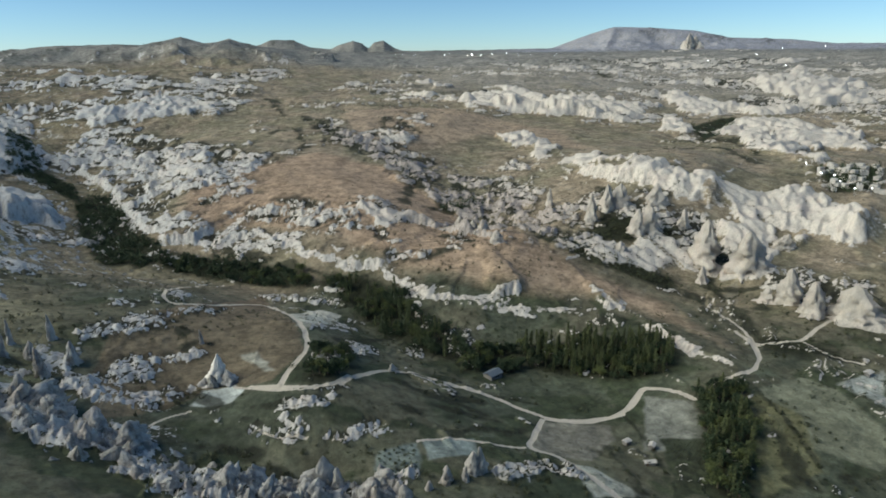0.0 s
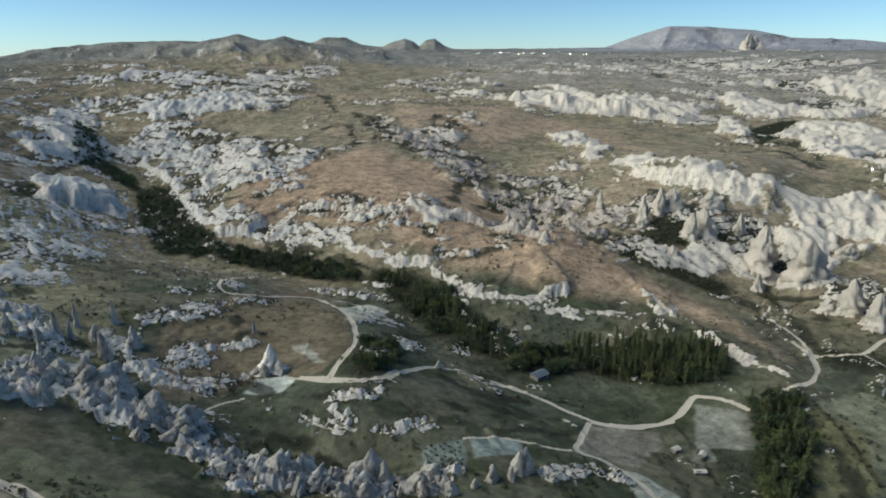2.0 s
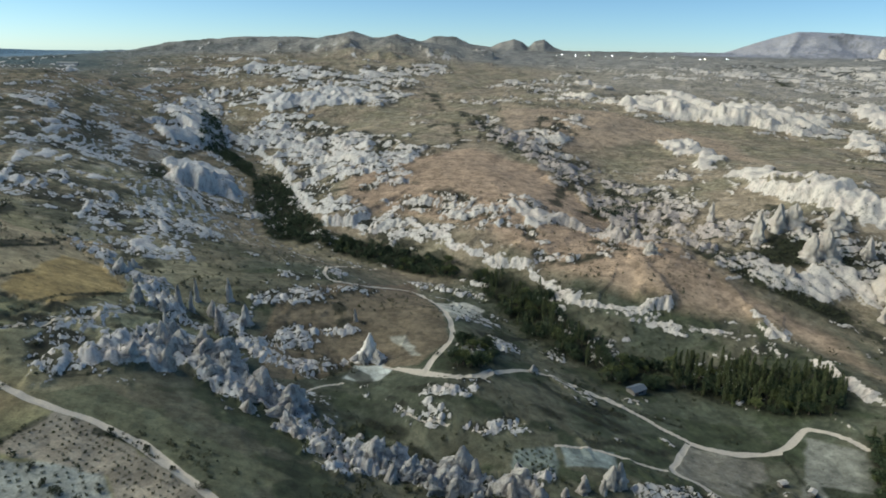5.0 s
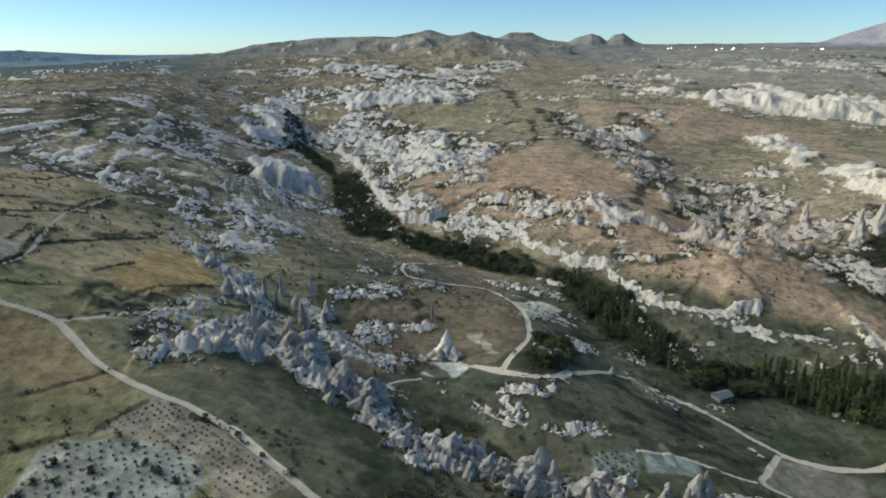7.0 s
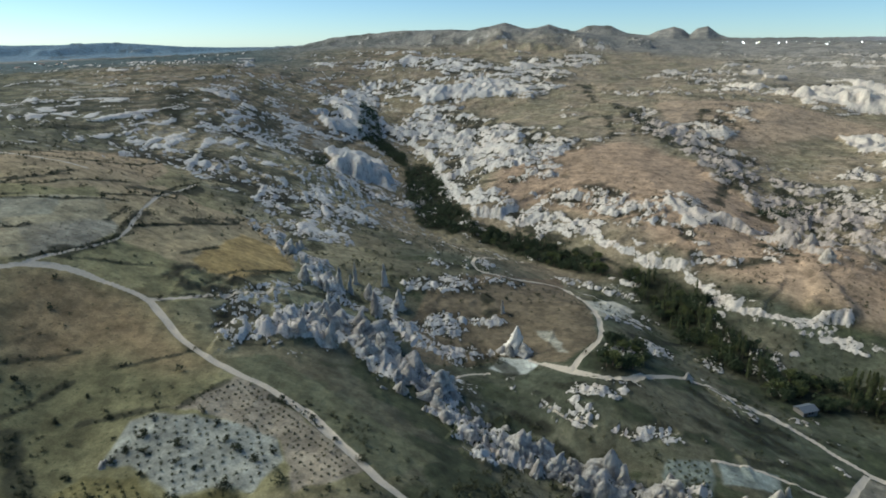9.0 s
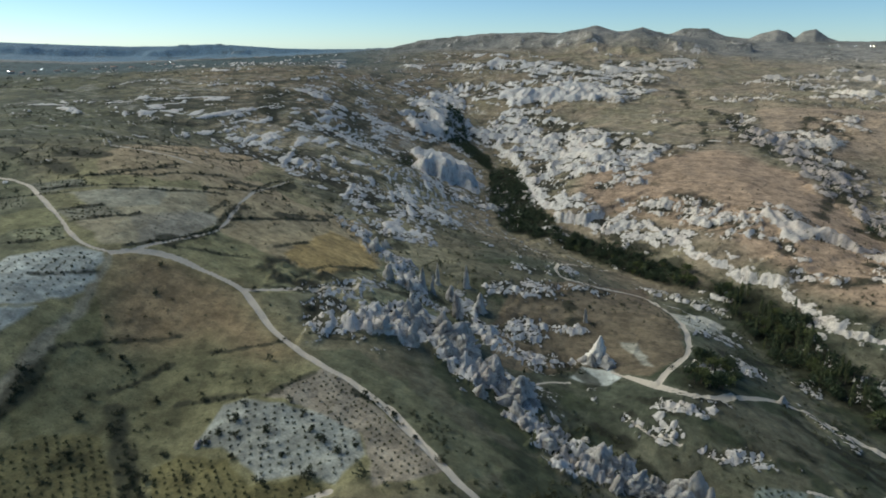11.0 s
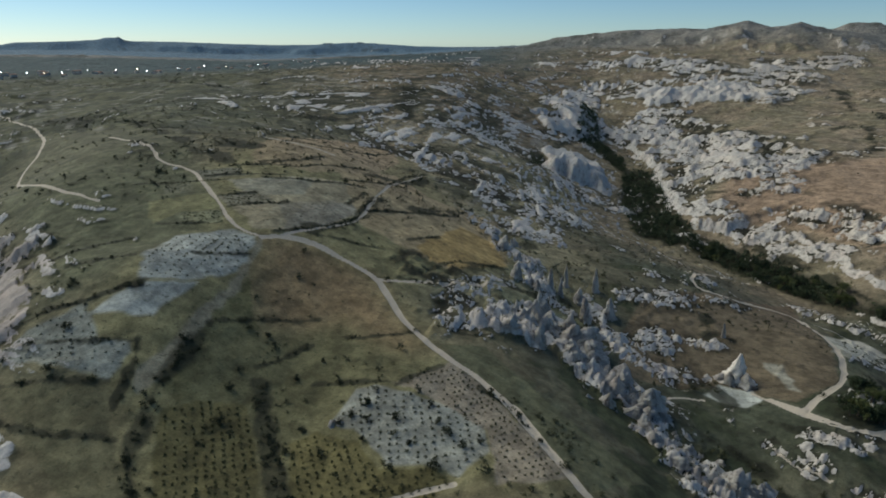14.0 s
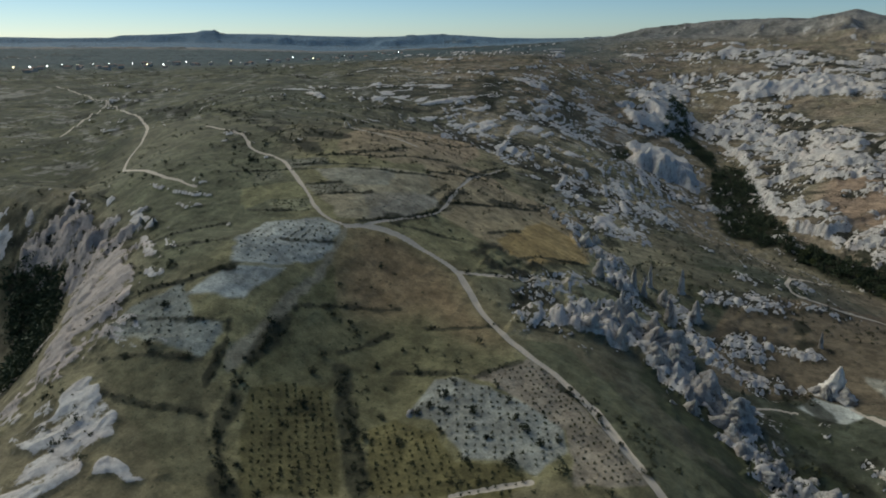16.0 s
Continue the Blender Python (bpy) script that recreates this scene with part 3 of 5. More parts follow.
LEDGES = [(-600, 600), (-448, 760), (-407, 831), (-277, 793), (-220, 860), (-126, 707), (-83, 487), (-100, 403), (-128, 385), (-177, 405), (-214, 483), (-250, 468), (-277, 515), (-320, 483), (-450, 480)]
RAVINE = [(-262, 168), (-226, 140), (-205, 112), (-196, 92), (-215, 72), (-300, 110), (-360, 150), (-360, 190)]
BADLAND = [(214, 1086), (278, 803), (349, 779), (326, 648), (347, 524), (303, 423), (249, 408), (220, 468), (188, 515), (179, 625)]
rocks('crest', 9, 5, 6, [(118, 514), (137, 546), (164, 575), (172, 514), (204, 500), (248, 514), (242, 449)])
rocks('crest_knob', 9, 5, 6, [(94, 614), (102, 567), (102, 542)])
rocks('streak', 11, 5, 9, [(284, 796), (327, 846), (384, 890)])
rocks('streak_low', 11, 5, 9, [(271, 742), (334, 821), (384, 858)])
rocks('draw_head', 13, 6, 9, [(230, 775), (274, 863), (299, 913)])
rocks('draw_side', 14, 6, 10, [(249, 1108), (233, 928), (253, 877)])
rocks('hill_steps', 10, 5, 7, [(35, 575), (54, 609), (82, 607)])
rocks('hill_steps_mid', 11, 5, 7, [(20, 662), (62, 674), (103, 666)])
rocks('hill_steps_high', 12, 5, 8, [(49, 730), (87, 726), (121, 698)])
rocks('bench_edge', 13, 5, 9, [(90, 858), (134, 845), (168, 863)])
rocks('knees', 8, 5, 6, [(122, 519), (148, 503), (151, 468)])
slope('gorge_flank', [(-5, 862), (19, 911), (48, 842), (45, 798), (14, 801)])
slope('gorge_flank_b', [(55, 801), (94, 888), (120, 853), (84, 809)])
cliff('hill_foot_west', 6, 45, [(66, 555), (83, 513), (96, 488), (109, 466), (122, 449), (138, 428)])
cliff('hill_foot_mid', 5.5, 40, [(137, 421), (144, 396), (150, 381), (162, 370), (179, 360), (198, 356), (215, 355)])
cliff('hill_foot_low', 4.5, 30, [(181, 348), (206, 339), (225, 328), (243, 322), (259, 319)])
cliff('hill_foot_east', 9, 26, [(257, 293), (257, 276), (254, 242), (263, 220)])
cliff('hill_gash', 7, 25, [(260, 357), (258, 336), (263, 318), (275, 323)])
cliff('hill_step', 4, 30, [(133, 537), (171, 525), (201, 507), (227, 458), (234, 422)])
cliff('ridge_face', 18, 60, [(423, 618), (414, 515), (432, 454), (464, 422), (490, 377), (518, 316)])
cliff('nose_face', 22, 70, [(-196, 712), (-177, 696), (-148, 699), (-112, 699), (-103, 756)])
cliff('gorge_face', 7, 50, [(-178, 1033), (-122, 1005), (-70, 837), (-41, 674), (-12, 598), (33, 558)])
cliff('north_face', 16, 80, [(508, 1484), (550, 1246), (618, 1124), (707, 1041), (772, 940)])

DRY, GREEN = (0.32, 0.245, 0.16), (0.24, 0.215, 0.115)
FIELDS = ((PLOUGHED, (0.36, 0.31, 0.165)), (GRASS_SOUTH, (0.23, 0.2, 0.115)), (GRASS_TRACK, (0.2, 0.19, 0.115)), (ORANGE_MID, (0.4, 0.275, 0.155)), (OLIVE_LEFT, (0.26, 0.23, 0.115)), (LOWER_FIELD, (0.23, 0.205, 0.11)), (WEST_FIELDS, (0.19, 0.185, 0.11)), (LANE, (0.43, 0.365, 0.26)), (TAN_FIELD, (0.55, 0.45, 0.3)), (OLIVE_UP, (0.33, 0.3, 0.155)), (GREY_UP, (0.46, 0.41, 0.31)), (VINES_TOP, (0.3, 0.28, 0.21)), (VINES_ROAD, (0.33, 0.29, 0.21)), (VINES_MID, (0.33, 0.31, 0.19)), (VINES_FAR, (0.3, 0.28, 0.19)), (VINES_BROWN, (0.45, 0.38, 0.28)), (VINES_SPARSE, (0.48, 0.41, 0.32)), (OLIVE_FAR, (0.42, 0.37, 0.19)), (VINEYARD_PALE, (0.47, 0.445, 0.385)), (VINEYARD_BROWN, (0.42, 0.34, 0.26)), (VINEYARD_WEST, (0.6, 0.585, 0.53)), (BARE_STRIP, (0.64, 0.625, 0.57)), (VINEYARD_EDGE, (0.42, 0.41, 0.355)),
          (VINEYARD_LOW, (0.2, 0.17, 0.08)), (VINEYARD_SOUTH, (0.24, 0.2, 0.09)), (TAN_MID, (0.58, 0.435, 0.26)), (GOLD_FIELD, (0.58, 0.39, 0.17)), (TAN_SLOPE, (0.5, 0.38, 0.23)),
          (RED_SHELF, (0.25, 0.188, 0.125)), (SAND_ARC, (0.5, 0.45, 0.37)), (SAND_FORK, (0.55, 0.5, 0.42)), (PAD, (0.78, 0.76, 0.7)), (FORK_CLEARING, (0.66, 0.6, 0.5)), (SOUTH_CLEARING, (0.56, 0.52, 0.43)), (PARKING, (0.33, 0.285, 0.225)), (PALE_YARD, (0.34, 0.315, 0.26)), (GARDEN, (0.08, 0.085, 0.055)),
          (ORCHARD, (0.3, 0.32, 0.28)), (ORCHARD_PALE, (0.4, 0.42, 0.38)), (EAST_FIELD, (0.27, 0.255, 0.175)), (PALE_FIELD, (0.5, 0.48, 0.42)),
          (HILL_BROWN, (0.52, 0.375, 0.25)), (HILL_TOP, (0.5, 0.38, 0.26)), (VALLEY_GREEN, GREEN))
WOODS = (POPLAR_GROVE, HUT_TREES, BANK_TREES, GORGE_TREES, GORGE_FAR, BANK_LOW, ORCHARD_ROW, BUSH_HOLLOW, RAVINE_TREES, NOSE_CAVE, SIDE_GULLY, FAR_HOLLOW,
         CONE_HOLLOW, VILLAGE_GROVE, TRACK_SCRUB, PILLAR_HOLLOW, VALLEY_HOLLOW)


WEST_RIDGE = [(-64.48, 162), (-62.5, 164), (-59.03, 157), (-55.66, 158), (-54.85, 171), (-51.64, 177), (-49.54, 186), (-48.89, 199), (-48.03, 199), (-47.63, 179), (-43.88, 174), (-38.85, 159), (-36.02, 154), (-33.16, 157), (-30.27, 170), (-28.35, 166), (-24.51, 147), (-21.18, 143), (-17.9, 146)]
MIDDLE_RIDGE = [(-16.96, 136), (-14.76, 168), (-12.48, 193), (-10.48, 198), (-8.36, 215), (-6.54, 221), (-3.14, 225), (-1.17, 222), (0.51, 239), (1.78, 252), (3.42, 228), (4.29, 230), (5.41, 245), (6.9, 220), (9.14, 206), (11.66, 196), (13.75, 181)]
MESA_RIDGE = [(6.89, 231), (7.9, 250), (8.65, 277), (9.2, 280), (10.56, 273), (11.82, 232), (13.54, 217), (14.27, 244), (15.47, 270), (16.17, 253), (16.72, 221), (17.22, 259), (18, 272), (18.93, 223), (19.98, 195)]
EAST_RIDGE = [(31.55, 193), (32.72, 221), (34.32, 270), (36.13, 317), (37.24, 340), (40.14, 331), (43.6, 308), (46.14, 260), (50.49, 246), (53.49, 216), (56.55, 212), (60.77, 199)]

PINNACLES = ((7, 283, 16.0, 8.4), (384, 370, 45.2, 10.4), (360, 345, 16.9, 5.1), (401, 339, 41.5, 15.6), (359, 287, 15.6, 4.3), (368, 277, 30.8, 9.9),
             (364, 256, 28.1, 7.1), (379, 237, 30.0, 10.5), (333, 452, 33.8, 7.2), (360, 465, 29.6, 6.4), (372, 464, 28.1, 5.9), (353, 416, 27.2, 8.5),
             (368, 417, 32.5, 8.7), (402, 451, 21.6, 6.6), (333, 520, 22.1, 3.4), (247, 512, 12.2, 3.7), (231, 460, 17.2, 4.7), (224, 422, 13.1, 6.2),
             (231, 509, 14.2, 3.6), (35, 188, 14.0, 3.8), (38, 184, 10.0, 3.1), (85, 177, 10.7, 2.8), (89, 177, 13.1, 2.8), (48, 172, 9.5, 2.8))
FAR_PINNACLES = ((57, 169, 6.7, 2.4), (74, 174, 8.3, 2.9), (66, 171, 4.8, 2.3), (23, 177, 7.7, 3.4), (81, 174, 6.8, 2.1), (2, 325, 10.7, 1.3),
                 (88, 276, 6.2, 2.0), (-84, 308, 15.0, 2.1), (-79, 310, 13.5, 1.8), (-64, 333, 17.7, 1.6), (-69, 310, 11.8, 2.7), (-62, 290, 17.2, 3.7),
                 (-53, 307, 13.3, 3.0), (-99, 295, 13.0, 2.9), (-119, 337, 11.2, 5.6), (-79, 325, 16.7, 1.6), (-65, 265, 11.2, 2.9), (4, 279, 8.8, 3.3),
                 (11, 279, 8.0, 3.3), (0, 281, 5.3, 2.5), (319, 391, 10.9, 6.1), (457, 357, 17.0, 6.4), (404, 415, 19.7, 4.8))

HEDGES = (
    [(-129.7, 85.3), (-146.2, 98), (-157, 114), (-160, 122), (-162, 130), (-164, 140), (-166, 149)],
    [(-104, 104.9), (-119.1, 121.7), (-133, 136.8), (-140.7, 145.9)],
    [(-211, 233), (-201, 242), (-200, 248)],
    [(-274, 228), (-256, 243), (-238, 253)],
    [(-231, 198), (-219, 202), (-207, 210)],
    [(-243, 284), (-229, 302), (-231, 330)],
    [(-190, 334), (-207, 393), (-210, 438)],
    [(-183, 275), (-187, 299)],
    [(-194.4, 149.4), (-193.7, 154.2)],
    [(-246, 153), (-237, 168), (-230, 183)],
    [(-146.5, 151.1), (-142.2, 161.5), (-139.2, 171)],
    [(-185, 219), (-173, 247), (-171, 270)],
    [(-227, 110), (-218.6, 117.9), (-213.4, 128.1), (-202.4, 138.5), (-195.2, 152.9)],
    [(-198.4, 101.3), (-186.2, 108.3), (-171.9, 116.2)],
    [(-319, 158), (-284, 154), (-262, 162)],
    [(-75.2, 175.6), (-64.2, 169.8), (-56, 162.1)],
    [(-133, 231), (-121, 236), (-108, 265)],
    [(-226, 266), (-208, 281), (-192, 310)],
    [(-253, 271), (-223, 293), (-211, 350)],
    [(-126, 154.4), (-113.4, 158.6), (-103.3, 162.9)],
    [(-185.4, 92), (-170.2, 95.2), (-156.1, 102.3)],
    [(314, 249), (323, 230), (333, 216)],
    [(254, 201), (248, 179), (231, 148)],
    [(184, 213), (177, 188), (166.9, 166.9)],
    [(132, 251), (152, 237)],
    [(-77.5, 176.4), (-66.9, 174.1), (-60.6, 168.8)],
    [(-103.4, 205.2), (-90.3, 211)],
    [(-186, 217), (-176, 238), (-172, 263), (-176, 275), (-182, 302)],
    [(-255, 253), (-237, 263), (-221, 276)],
    [(-230, 232), (-217, 246)],
    [(-216, 225), (-203, 241)],
    [(-266, 235), (-252, 246)],
    [(-202, 304), (-192, 340), (-203, 407)],
    [(-175, 279), (-165, 307)],
    [(-248, 275), (-236, 286), (-226, 318)],
    [(-214, 131), (-203, 137), (-197, 147), (-193, 152)],
    [(-209, 165), (-221, 158), (-229, 152)],
    [(-177, 132), (-187, 125), (-199, 120)],
    [(-168, 155), (-162, 168), (-154, 177), (-145, 185)],
    [(-129, 181), (-112, 193), (-109, 198)],
    [(-101, 162), (-97, 171), (-93, 180)],
    [(-196, 182), (-183, 197)],
    [(-261, 331), (-255, 359), (-250, 411), (-253, 472)],
    [(-176, 277), (-164, 311), (-155, 349), (-157, 392)],
    [(-147, 270), (-141, 297)],
    [(-129, 242), (-124, 270), (-105, 302)],
    [(-174, 231), (-162, 240), (-149, 249)],
    [(-177, 133), (-171, 126), (-168, 118), (-164, 111)],
)
DRAWS = (
    [(315, 719), (301, 648), (290, 589), (276, 547)],
    [(275, 461), (268, 416), (283, 400), (298, 386)],
    # dark cave holes in the hill, drawn as a strip of scrub
    [(220, 569), (236, 565), (250, 557)],
    [(394, 513), (374, 473), (343, 449)],
    [(416, 471), (436, 459), (450, 461)],
    [(763, 805), (876, 878), (970, 912), (971, 890)],
    [(723, 751), (664, 635), (616, 530)],
    [(142, 995), (184, 1031), (173, 926)],
    [(219, 1163), (231, 1074), (228, 911), (236, 821)],
    [(658, 1323), (723, 1368)],
    [(1441, 2126), (1375, 1900), (1253, 1649)],
    [(787, 2144), (838, 2015)],
    [(1690, 1847), (1712, 1726), (1928, 1804)],
    [(24, 569), (49, 528), (87, 469), (106, 438)],
    [(18, 1491), (88, 1440)],
    [(201, 470), (210, 425)],
    [(156.2, 191), (154.2, 179.1), (151.8, 165.9), (146.5, 156.5)],
    [(353, 289), (350, 264), (353, 246)],
    [(245, 189), (231, 168), (221, 151), (218, 141)],
    [(99, 232), (110, 226), (119, 222)],
    [(91.9, 210.1), (109.2, 213.4), (125.8, 210.8)],
    [(213, 147), (228, 138), (249, 134)],
    [(384, 366), (353, 323), (331, 282), (312, 251)],
    [(238, 203), (222, 181), (207, 161)],
    [(350, 342), (362, 315), (376, 308)],
    [(318, 233), (325, 221), (332, 203)],
    [(109, 250), (121, 243)],
    [(143.5, 195.8), (150.6, 189.6)],
    [(59.4, 229.4), (75.7, 234), (83.6, 227.4)],
    [(18.3, 245.3), (29.1, 239.7), (36.3, 229.2)],
    [(-3.3, 226.3), (5.4, 220.2), (13.7, 214)],
    [(-17.2, 234.5), (-3.3, 226.3)],
    [(8.5, 202.2), (20.8, 201.5)],
    [(20.8, 201.5), (36.2, 186.2)],
    [(41, 278), (49, 266)],
    [(74, 315), (103, 338)],
    [(-2, 270), (3, 258)],
    [(86.7, 214.1), (94.4, 206.7)],
    [(85, 263), (100, 247), (116, 229)],
    [(-28, 386), (-7, 391)],
    [(-10, 355), (-4, 319)],
    [(109, 429), (116, 384), (134, 335)],
    [(-431, 835), (-386, 784), (-385, 811)],
    [(-378, 725), (-337, 667)],
    [(-192, 647), (-191, 735)],
    [(-244, 518), (-221, 519), (-207, 528)],
    [(262, 800), (255, 726), (245, 635)],
    [(298, 680), (290, 634)],
    [(231, 569), (256, 568)],
    [(-179, 229), (-172, 245), (-170, 272)],
    [(-172, 275), (-181, 309)],
    [(-205, 333), (-195, 374), (-204, 423)],
    [(-242, 616), (-229, 640)],
    [(-166, 316), (-158, 369)],
    [(-303, 305), (-278, 302), (-262, 303)],
    [(-353, 192), (-331, 192), (-318, 188)],
    [(-425, 192), (-426, 212)],
    [(-544, 409), (-490, 396)],
    [(-336, 284), (-316, 284)],
    [(-722, 495), (-726, 554)],
    [(-296, 360), (-276, 358), (-272, 380)],
    [(-880, 856), (-635, 730), (-591, 779)],
    [(-510, 580), (-435, 630), (-400, 646)],
    [(-372, 477), (-355, 547)],
    [(211, 1447), (195, 1207)],
    [(219, 1112), (224, 964), (221, 853), (226, 798)],
    [(179, 957), (168, 863)],
    [(264, 915), (304, 958), (351, 1057)],
    [(276, 796), (256, 698), (204, 575)],
    [(314, 701), (282, 606), (268, 556), (280, 528)],
    [(316, 442), (342, 426), (369, 439)],
    [(390, 525), (351, 469)],
    [(272, 423), (283, 386), (307, 371)],
    [(296, 376), (325, 357), (335, 335), (316, 287)],
    [(415, 394), (398, 360), (396, 348)],
    [(580, 637), (643, 623), (700, 620), (660, 569)],
    [(1358, 1361), (1549, 1478), (1602, 1493)],
    [(1271, 1482), (1413, 1583)],
    [(414, 461), (430, 453)],
    # not a fold: a dark strip painted for the shadow under ledges
    [(-2, 677), (42, 648)],
    [(64, 891), (38, 740)],
    [(-462, 382), (-360, 336), (-298, 313), (-264, 304)],
    [(-430, 362), (-358, 325), (-303, 294), (-258, 278)],
    [(-560, 400), (-484, 378), (-420, 320)],
    [(-243, 515), (-227, 515), (-223, 565)],
    [(-376, 761), (-337, 686), (-327, 641)],
    [(-205, 689), (-184, 699)],
    [(-251, 564), (-245, 500)],
    [(-124, 366), (-118, 386), (-110, 356)],
    [(-68, 284), (-54, 269), (-56, 250)],
    [(-120, 260), (-113, 288), (-104, 298)],
    [(-99, 281), (-85, 285), (-75, 303)],
)
VILLAGE_LIGHTS = [(-1397, 728), (-1377, 749), (-1395, 794), (-1396, 826), (-1395, 860), (-1395, 893), (-1390, 929), (-1371, 972), (-1362, 1005), (-1350, 1039), (-1321, 1079), (-1307, 1144), (-1309, 1209), (-1255, 1186), (-1295, 1325), (-1282, 1410), (-1242, 1447), (-1290, 1651), (-1508, 2151), (-1409, 2140)]
TOWN_LIGHTS = [(609, 430), (606, 421), (591, 395), (633, 481), (602, 386), (604, 441), (1880, 1893), (2015, 1668), (2392, 2130), (2911, 2441), (3178, 2411)]
SITES_WITH_THINGS = [(144, 274), (176, 186), (165.8, 175.5), (323, 191), (198, 187), (168, 193), (-649, 1774), (-111.1, 139.8)]

RIDGES = ((4500, WEST_RIDGE, 0.2), (2900, MIDDLE_RIDGE, 0.13), (4300, MESA_RIDGE, 0.35), (4550, EAST_RIDGE, 0.22))


def relief(x, y):
    """Height, rockiness and wear of the ground at the given places."""
    z = lie(x, y)
    r = np.hypot(x, y)
    rock, wear, rugged = np.zeros(len(x)), np.zeros(len(x)), np.zeros(len(x))
    z = z + layered(x, y, 60, 3, 4) * np.clip(r / 500, 0.5, 3.0) * 1.2
    # ridges on the skyline
    bearing = np.degrees(np.arctan2(x, y))
    for far, crest, fall in RIDGES:
        k = np.nonzero((r > far - 1500) & (bearing > crest[0][0]) & (bearing < crest[-1][0]))[0]
        p = np.array(crest)
        gap = np.abs(r[k] - far)
        rough = layered(x[k], y[k], 260, 6, 4) * np.minimum(gap * 0.12, 28) + 45 * (crests(x[k], y[k], 190, 7, 3) - 0.5) * soft(gap, 20, 350) * (1 - soft(gap, 900, 1400))
        top = np.interp(bearing[k], p[:, 0], p[:, 1])
        broad = np.mean([np.interp(bearing[k] + o, p[:, 0], p[:, 1]) for o in (-4, -3, -2, -1, 0, 1, 2, 3, 4)], 0)
        broad = np.minimum(broad, top + 30) - 12
        z[k] = np.maximum(z[k], broad + (top - broad) * np.exp(-gap / 220) - gap * fall + rough)
    tilled = np.zeros(len(x))
    for ring in (PLOUGHED, GRASS_SOUTH, GRASS_TRACK, PARKING, PALE_YARD, EAST_FIELD, PAD):
        k = near_box(x, y, ring, 10)
        tilled[k] = np.maximum(tilled[k], soft(area_depth(x[k], y[k], ring), -6, 6))
    wx, wy = x + 4 * layered(x, y, 22, 8, 3), y + 4 * layered(x, y, 22, 9, 3)
    bare = np.zeros(len(x))
    # bare slopes, fluted by run-off
    gx, gy = fall_line(x, y)
    for ring in SLOPES:
        k = near_box(x, y, ring, 12)
        size = 2.5 + 0.016 * float(np.hypot(*np.array(ring).mean(0)))
        u, v = x[k] + 0.25 * size * grain(x[k], y[k], size, 46), y[k] + 0.25 * size * grain(x[k], y[k], size, 47)
        d = area_depth(x[k] + 1.2 * size * layered(x[k], y[k], 3 * size, 46, 3), y[k] + 1.2 * size * layered(x[k], y[k], 3 * size, 47, 3), ring)
        if size > 12:
            d = d - 2.4 * size * soft(layered(x[k], y[k], 5 * size, 48, 3), -0.1, 0.5)
        m = soft(d, -0.25 * size, 0.4 * size)
        flute = run_off(u, v, gx[k], gy[k], size, 49)
        z[k] += m * size * (0.4 + 0.5 * soft(r[k], 350, 600)) * (flute - 0.3)
        bare[k] = np.maximum(bare[k], m)
        rock[k] = np.maximum(rock[k], m * ((0.42 if size > 7 else 0.28) + 0.55 * flute))
    # cliffs: the land behind the line stands higher and falls back gently, in round buttresses
    for number, (height, back, line) in enumerate(CLIFFS):
        k = near_box(x, y, line, back * 3)
        d, side, along = line_distance(wx[k], wy[k], line)
        span = sum(math.dist(p, q) for p, q in zip(line, line[1:]))
        u = along * span
        size = height * 0.5
        u = u + 0.5 * height * layered(x[k], y[k], height * 1.5, 16, 2)
        knobs = sum(w * np.sqrt(np.abs(grain(u, u * 0 + 3.3 * number + q, size * q, 13))) for q, w in ((0.35, 0.35), (0.8, 0.5), (1.9, 0.6), (4.5, 0.6)))
        s = d * side + 0.6 * height * (knobs - 1.0) * (0.4 + 0.6 * soft(layered(x[k], y[k], 40, 17, 2), -0.5, 0.5)) + 0.3 * height * grain(x[k], y[k], size * 0.8, 14)
        ends = soft(along, 0.0, 0.08) * soft(1 - along, 0.0, 0.08)
        h = height * np.clip(0.7 + 0.8 * grain(u, u * 0, size * 9, 11) + 0.5 * grain(u, u * 0 + 7, size * 3.1, 12), 0.12, 1.3) * ends
        z[k] += h * soft(s, -1, 0.55 * height) * np.exp(-np.maximum(s, 0) / back)
        gap = soft(layered(x[k], y[k], size * 3, 15, 3), -0.9, -0.1)
        rock[k] = np.maximum(rock[k], ends * soft(s, -4, -0.5) * soft(-s, -1.1 * height, -0.6 * height) * (0.3 + 0.7 * gap))
    # rock: lumps and clefts, broken by patches of earth
    calm = np.zeros(len(x))
    for ring in MEADOWS:
        wide = 0.012 * float(np.hypot(*np.array(ring).mean(0)))
        k = near_box(x, y, ring, 3 * wide)
        calm[k] = np.maximum(calm[k], soft(area_depth(wx[k], wy[k], ring) + wide * layered(x[k], y[k], 4 * wide, 23, 3), -wide, wide))
    for number, (radius, height, size, line) in enumerate(ROCKS):
        k = near_box(x, y, line, radius * 1.8)
        d = line_distance(wx[k], wy[k], line)[0] / radius
        m = soft(-d + 0.55 * layered(x[k], y[k], radius * 1.1, 21, 4, 0.6), -1.15, -0.55)
        m = m * (1 - 0.85 * calm[k])
        rugged[k] = np.maximum(rugged[k], m)
        tear = 0.42 * layered(x[k], y[k], size * 2.6, 43, 4, 0.65) - 0.05
        u, v = x[k] + 0.35 * size * grain(x[k], y[k], size, 44), y[k] + 0.35 * size * grain(x[k], y[k], size, 45)
        b = 0.3 * lumps(u, v, size, 31 + number, 3) + 0.2 * crests(u, v, size * 1.2, 33 + number, 3) + 0.55 * run_off(u, v, gx[k], gy[k], size, 33 + number)
        m = m * (1 - 0.9 * bare[k])
